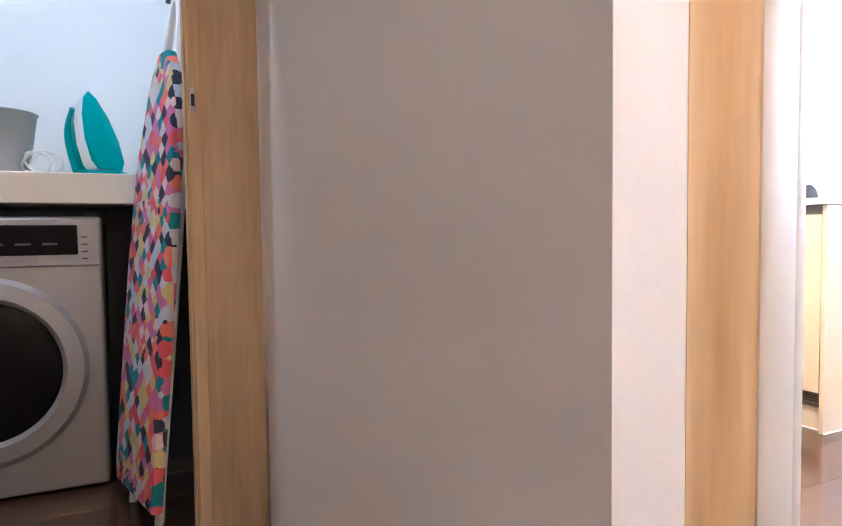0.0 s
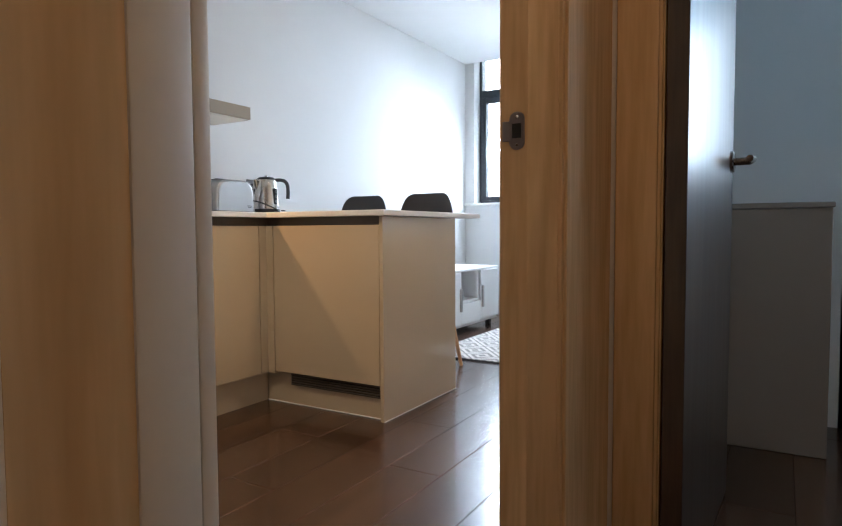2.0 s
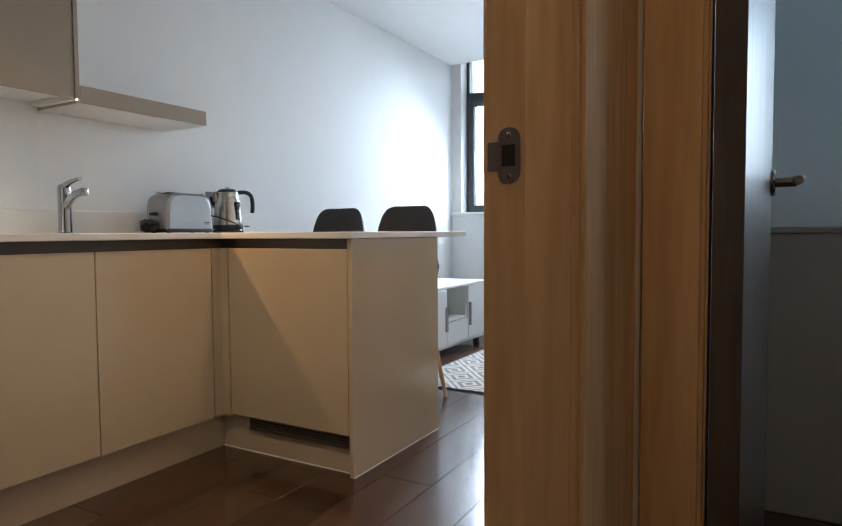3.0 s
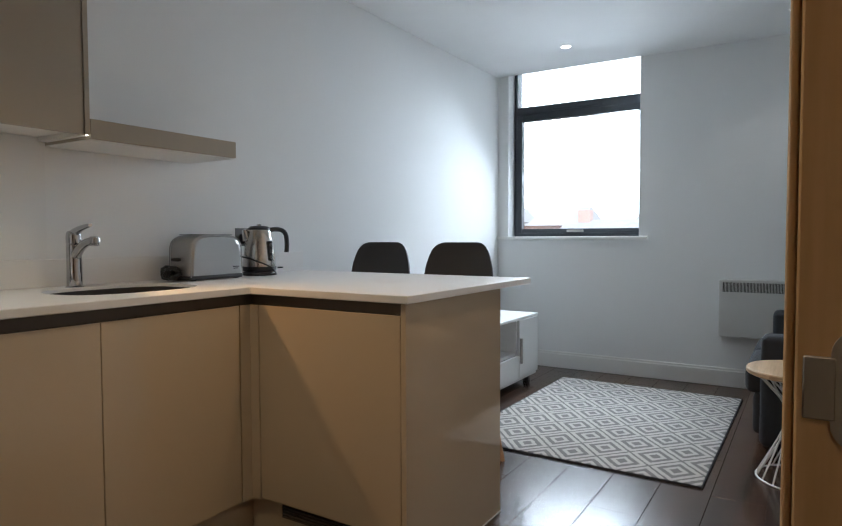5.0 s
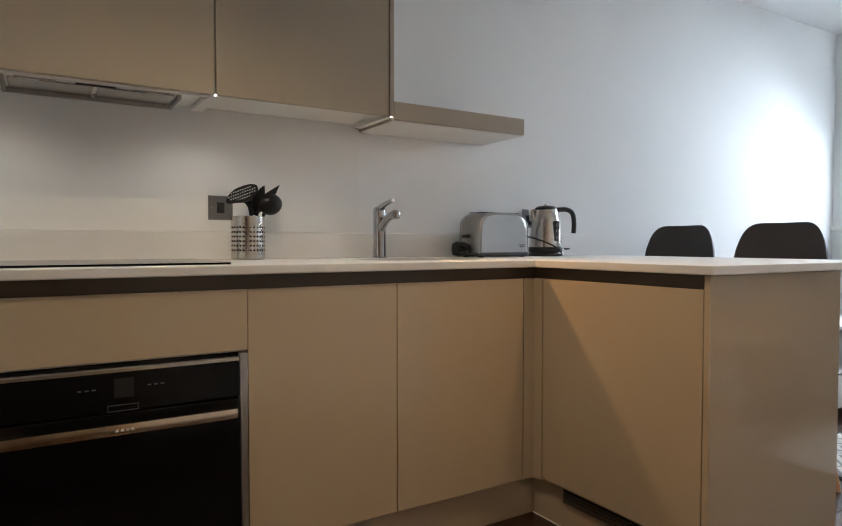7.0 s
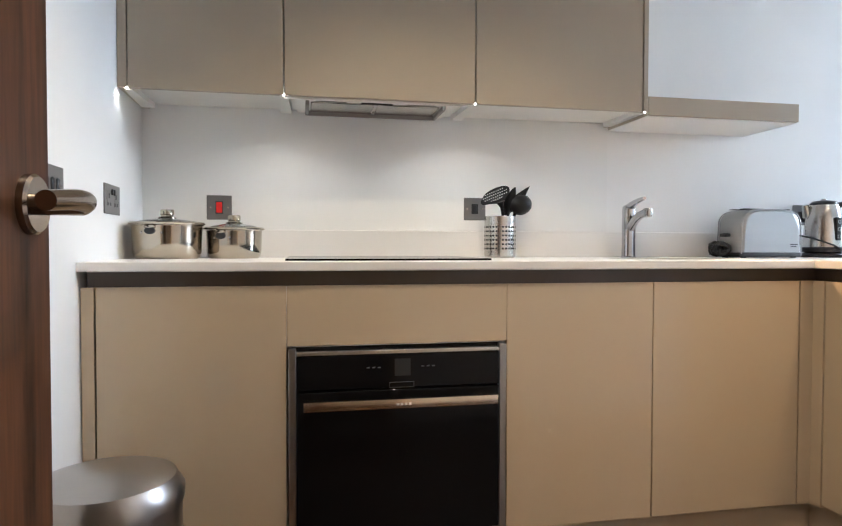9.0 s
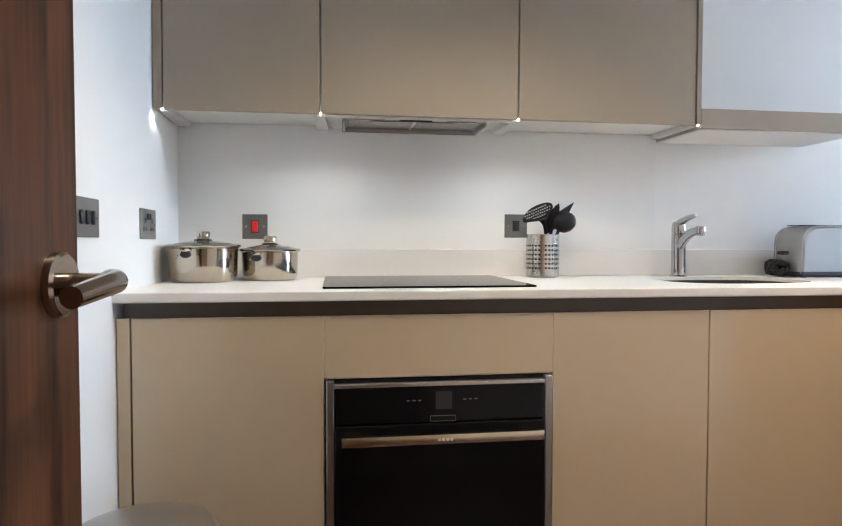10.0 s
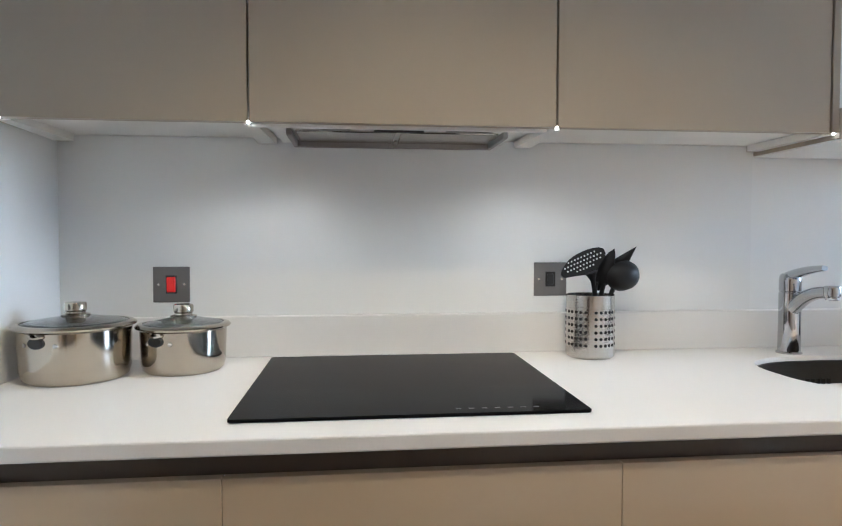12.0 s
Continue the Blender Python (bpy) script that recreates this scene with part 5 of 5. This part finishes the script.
for k in range(4):
    part("mark", boxed(0.245, 0.262, -0.0075, -0.006, 0.72 + k * 0.022, 0.724 + k * 0.022), BLACK, wm)
for k in range(3):
    part("display_mark", boxed(0.0 + k * 0.07, 0.04 + k * 0.07, -0.0098, -0.009, 0.765, 0.771), MARK, wm)
ring = moved(turned([(0.185, 0), (0.235, 0.0), (0.240, 0.012), (0.228, 0.030), (0.190, 0.036), (0.178, 0.022)], 64), pose(-0.025, 0.002, 0.395, 90, 0, 0) @ Matrix.Diagonal((1.17, 1.17, 1, 1)))
dr = part("door_ring", ring, WASH, wm, "silver door ring")
part("door_glass", moved(turned([(0, 0.03), (0.10, 0.028), (0.16, 0.020), (0.19, 0.006), (0.19, 0), (0, 0)], 64), pose(-0.025, 0.002, 0.395, 90, 0, 0) @ Matrix.Diagonal((1.17, 1.17, 1, 1))), BLACKGLASS, dr)
for k in (-1, 1):
    part("foot", turned([(0, 0), (0.02, 0), (0.02, 0.014), (0, 0.014)], 16, at=(k * 0.25, 0.08, 0)), BLACK, wm)
# solid black box in the gap, in place of the shade there
structure("utility_shade_box", boxed(-0.36, -0.10, -0.42, KY, 0.0, 0.90), DARKHOLE, "black box painted in for shade beside the washing machine", "gap")

TEAL = material("teal_plastic", (0.0, 0.30, 0.31), 0.3, vary=0.05)
WPL = material("white_plastic", (0.78, 0.78, 0.78), 0.35, vary=0.03)
iron = thing("steam_iron", pose(-0.362, -0.40, 1.003, 0, 0, -12) @ Matrix.Scale(1.10, 4), "teal and white steam iron standing on its heel", "iron")
sole = [(0.0, 0.285), (0.022, 0.262), (0.045, 0.20), (0.058, 0.12), (0.056, 0.05), (0.040, 0.022), (-0.040, 0.022), (-0.056, 0.05), (-0.058, 0.12), (-0.045, 0.20), (-0.022, 0.262)]
up = Matrix(((1, 0, 0, 0), (0, 0, -1, 0), (0, 1, 0, 0), (0, 0, 0, 1)))
tilt = pose(0.03, -0.02, 0.0, -20, 0, 52)
part("soleplate", moved(slab(sole, 0.0, 0.006, bevel=0.002), tilt @ up), TEAL, iron, "teal soleplate cover")
part("skirt", moved(slab([(x * 0.95, y * 0.97 + 0.004) for x, y in sole], -0.045, 0.0, bevel=0.006), tilt @ up), WPL, iron, "white body")
part("body", moved(slab([(x * 0.72, y * 0.86 + 0.01) for x, y in sole], -0.085, -0.045, bevel=0.012), tilt @ up), TEAL, iron)
part("handle", moved(tube(curve([(0, 0.26, -0.07), (0, 0.20, -0.125), (0, 0.10, -0.135), (0, 0.03, -0.12), (0, 0.012, -0.07)]), 0.016, 14), tilt @ up), TEAL, iron)
part("heel", boxed(-0.055, 0.065, -0.06, 0.07, 0.0, 0.018, bevel=0.006, seg=2), TEAL, iron)
t = thing("iron_cable", pose(-0.548, -0.36, 1.003), "pale coiled iron cable lying on the worktop", "cable")
pts = []
for k in range(50):
    a = k * 0.5
    pts.append((0.05 * math.cos(a) + 0.02 * math.sin(k * 0.3), 0.03 * math.sin(a * 0.8), 0.045 + 0.038 * math.sin(a)))
part("cable", tube(pts, 0.004, 8), WPL, t)
GREYPL = material("grey_plastic", (0.36, 0.37, 0.37), 0.5, vary=0.05)
t = thing("plastic_tub", pose(-0.678, -0.30, 1.003) @ Matrix.Scale(1.2, 4), "grey plastic tub standing on the worktop", "tub")
part("tub", turned([(0, 0), (0.075, 0), (0.10, 0.17), (0.105, 0.175), (0.10, 0.178), (0.095, 0.17), (0.07, 0.006), (0, 0.006)], 36), GREYPL, t)

# ironing board on edge against the cupboard wall
PATCH = bpy.data.materials.new("patchwork_cover")
PATCH.use_nodes = True
n, l = PATCH.node_tree.nodes, PATCH.node_tree.links
co, vor, mp = n.new("ShaderNodeTexCoord"), n.new("ShaderNodeTexVoronoi"), n.new("ShaderNodeMapping")
l.new(co.outputs["Object"], mp.inputs[0]), l.new(mp.outputs[0], vor.inputs[0])
mp.inputs["Rotation"].default_value = (0.78, 0.0, 0.0)
vor.distance, vor.inputs["Scale"].default_value, vor.inputs["Randomness"].default_value = "MANHATTAN", 29, 0.24
ramp = n.new("ShaderNodeValToRGB")
ramp.color_ramp.interpolation = "CONSTANT"
cols = [(0.70, 0.10, 0.13), (0.03, 0.03, 0.06), (0.70, 0.55, 0.52), (0.02, 0.22, 0.25), (0.55, 0.16, 0.34), (0.62, 0.50, 0.20), (0.55, 0.55, 0.60), (0.75, 0.18, 0.12)]
ramp.color_ramp.elements[0].color = (*cols[0], 1)
ramp.color_ramp.elements[1].position, ramp.color_ramp.elements[1].color = 1 / 8, (*cols[1], 1)
for k in range(2, 8):
    e_ = ramp.color_ramp.elements.new(k / 8)
    e_.color = (*cols[k], 1)
sepc = n.new("ShaderNodeSeparateColor")
l.new(vor.outputs["Color"], sepc.inputs[0]), l.new(sepc.outputs[0], ramp.inputs[0])
l.new(ramp.outputs[0], n["Principled BSDF"].inputs["Base Color"])
n["Principled BSDF"].inputs["Roughness"].default_value = 0.85
ib = thing("ironing_board", pose(-0.175, -0.99, -0.03, 0, 0, 15), "folded ironing board with a colourful geometric cover", "ironing board")
outline = [(0.0, 0.10), (0.34, 0.10), (0.36, 0.16), (0.36, 0.75), (0.33, 1.05), (0.25, 1.28), (0.18, 1.36), (0.12, 1.36), (0.05, 1.28), (0.01, 1.05), (-0.0, 0.75)]
cover = moved(slab(outline, -0.012, 0.022, bevel=0.010), Matrix(((0, 0, 1, 0), (1, 0, 0, 0), (0, 1, 0, 0), (0, 0, 0, 1))))
lean = pose(0, 0, 0, 0, 5.2, 0)
part("cover", moved(cover, pose(-0.085, 0, 0.0) @ lean), PATCH, ib, "geometric patchwork cover")
part("frame", moved(tube(curve([(0.03, 0.06, 0.035), (0.03, 0.04, 0.9), (0.03, 0.10, 1.30), (0.03, 0.17, 1.52), (0.03, 0.26, 1.30), (0.03, 0.31, 0.9), (0.03, 0.30, 0.035)]), 0.011, 10), pose(-0.085, 0, 0) @ lean), WPL, ib, "white tubular frame")
part("leg", moved(tube([(0.05, 0.10, 0.032), (0.05, 0.20, 1.35)], 0.010, 10), pose(-0.085, 0, 0) @ lean), GREYPL, ib)
part("hook", tube(curve([(0.055, 0.17, 1.50), (0.06, 0.17, 1.60), (0.06, 0.20, 1.66), (0.06, 0.24, 1.60)]), 0.007, 8), BLACK, ib)

# ---- bedroom, seen past the open door ----
ch = thing("bedroom_chest", pose(2.56, -2.69, 0), "tall greige chest standing in the bedroom", "chest")
GREIGE = material("greige_board", (0.30, 0.26, 0.22), 0.5, vary=0.04)
part("body", boxed(0, 0.42, -0.20, 0.21, 0.0, 0.905, bevel=0.003), GREIGE, ch)
part("top", boxed(-0.008, 0.42, -0.205, 0.215, 0.905, 0.925, bevel=0.003), GREIGE, ch)

# sealant bead at the foot of the peninsula
structure("sealant", boxed(PEN_X + 0.001, PEN_X2, PEN_Y - 0.004, PEN_Y, 0.0, 0.006, bevel=0.002), TRIM, "white sealant bead along the floor", "sealant")
structure("sealant", boxed(PEN_X + 0.030, PEN_X + 0.0345, PEN_Y + 0.021, FRONT + 0.04, 0.0, 0.006, bevel=0.002), TRIM, "white sealant bead along the floor", "sealant")

# ---- floor planks ----
PW, PL = 0.206, 1.30
plank_meshes = {}


def plank_mesh(length):
    """One mesh for each length of plank."""
    key = round(length, 3)
    if key not in plank_meshes:
        pbm = boxed(0.0006, key - 0.0006, 0.0006, PW - 0.0006, -0.012, 0.0, bevel=0.0012)
        me = bpy.data.meshes.new("plank")
        pbm.to_mesh(me), pbm.free()
        me.materials.append(PLANK)
        plank_meshes[key] = me
    return plank_meshes[key]


row = 0
y = -1.345 + PW * 7
while y > -5.0:
    mid = y - PW / 2
    lo, hi = (-1.38, WX) if mid > -1.02 else (-2.28, WX) if mid > -2.95 else (-2.28, 3.05) if mid > -3.55 else (BX + 0.05, 3.05)
    x = -2.3 - (row * 0.47 % PL)
    while x < hi:
        a, b = max(x, lo), min(x + PL, hi)
        if b - a > 0.03:
            piece("plank", plank_mesh(b - a), floor, a, y - PW, 0)
        x += PL
    y -= PW
    row += 1
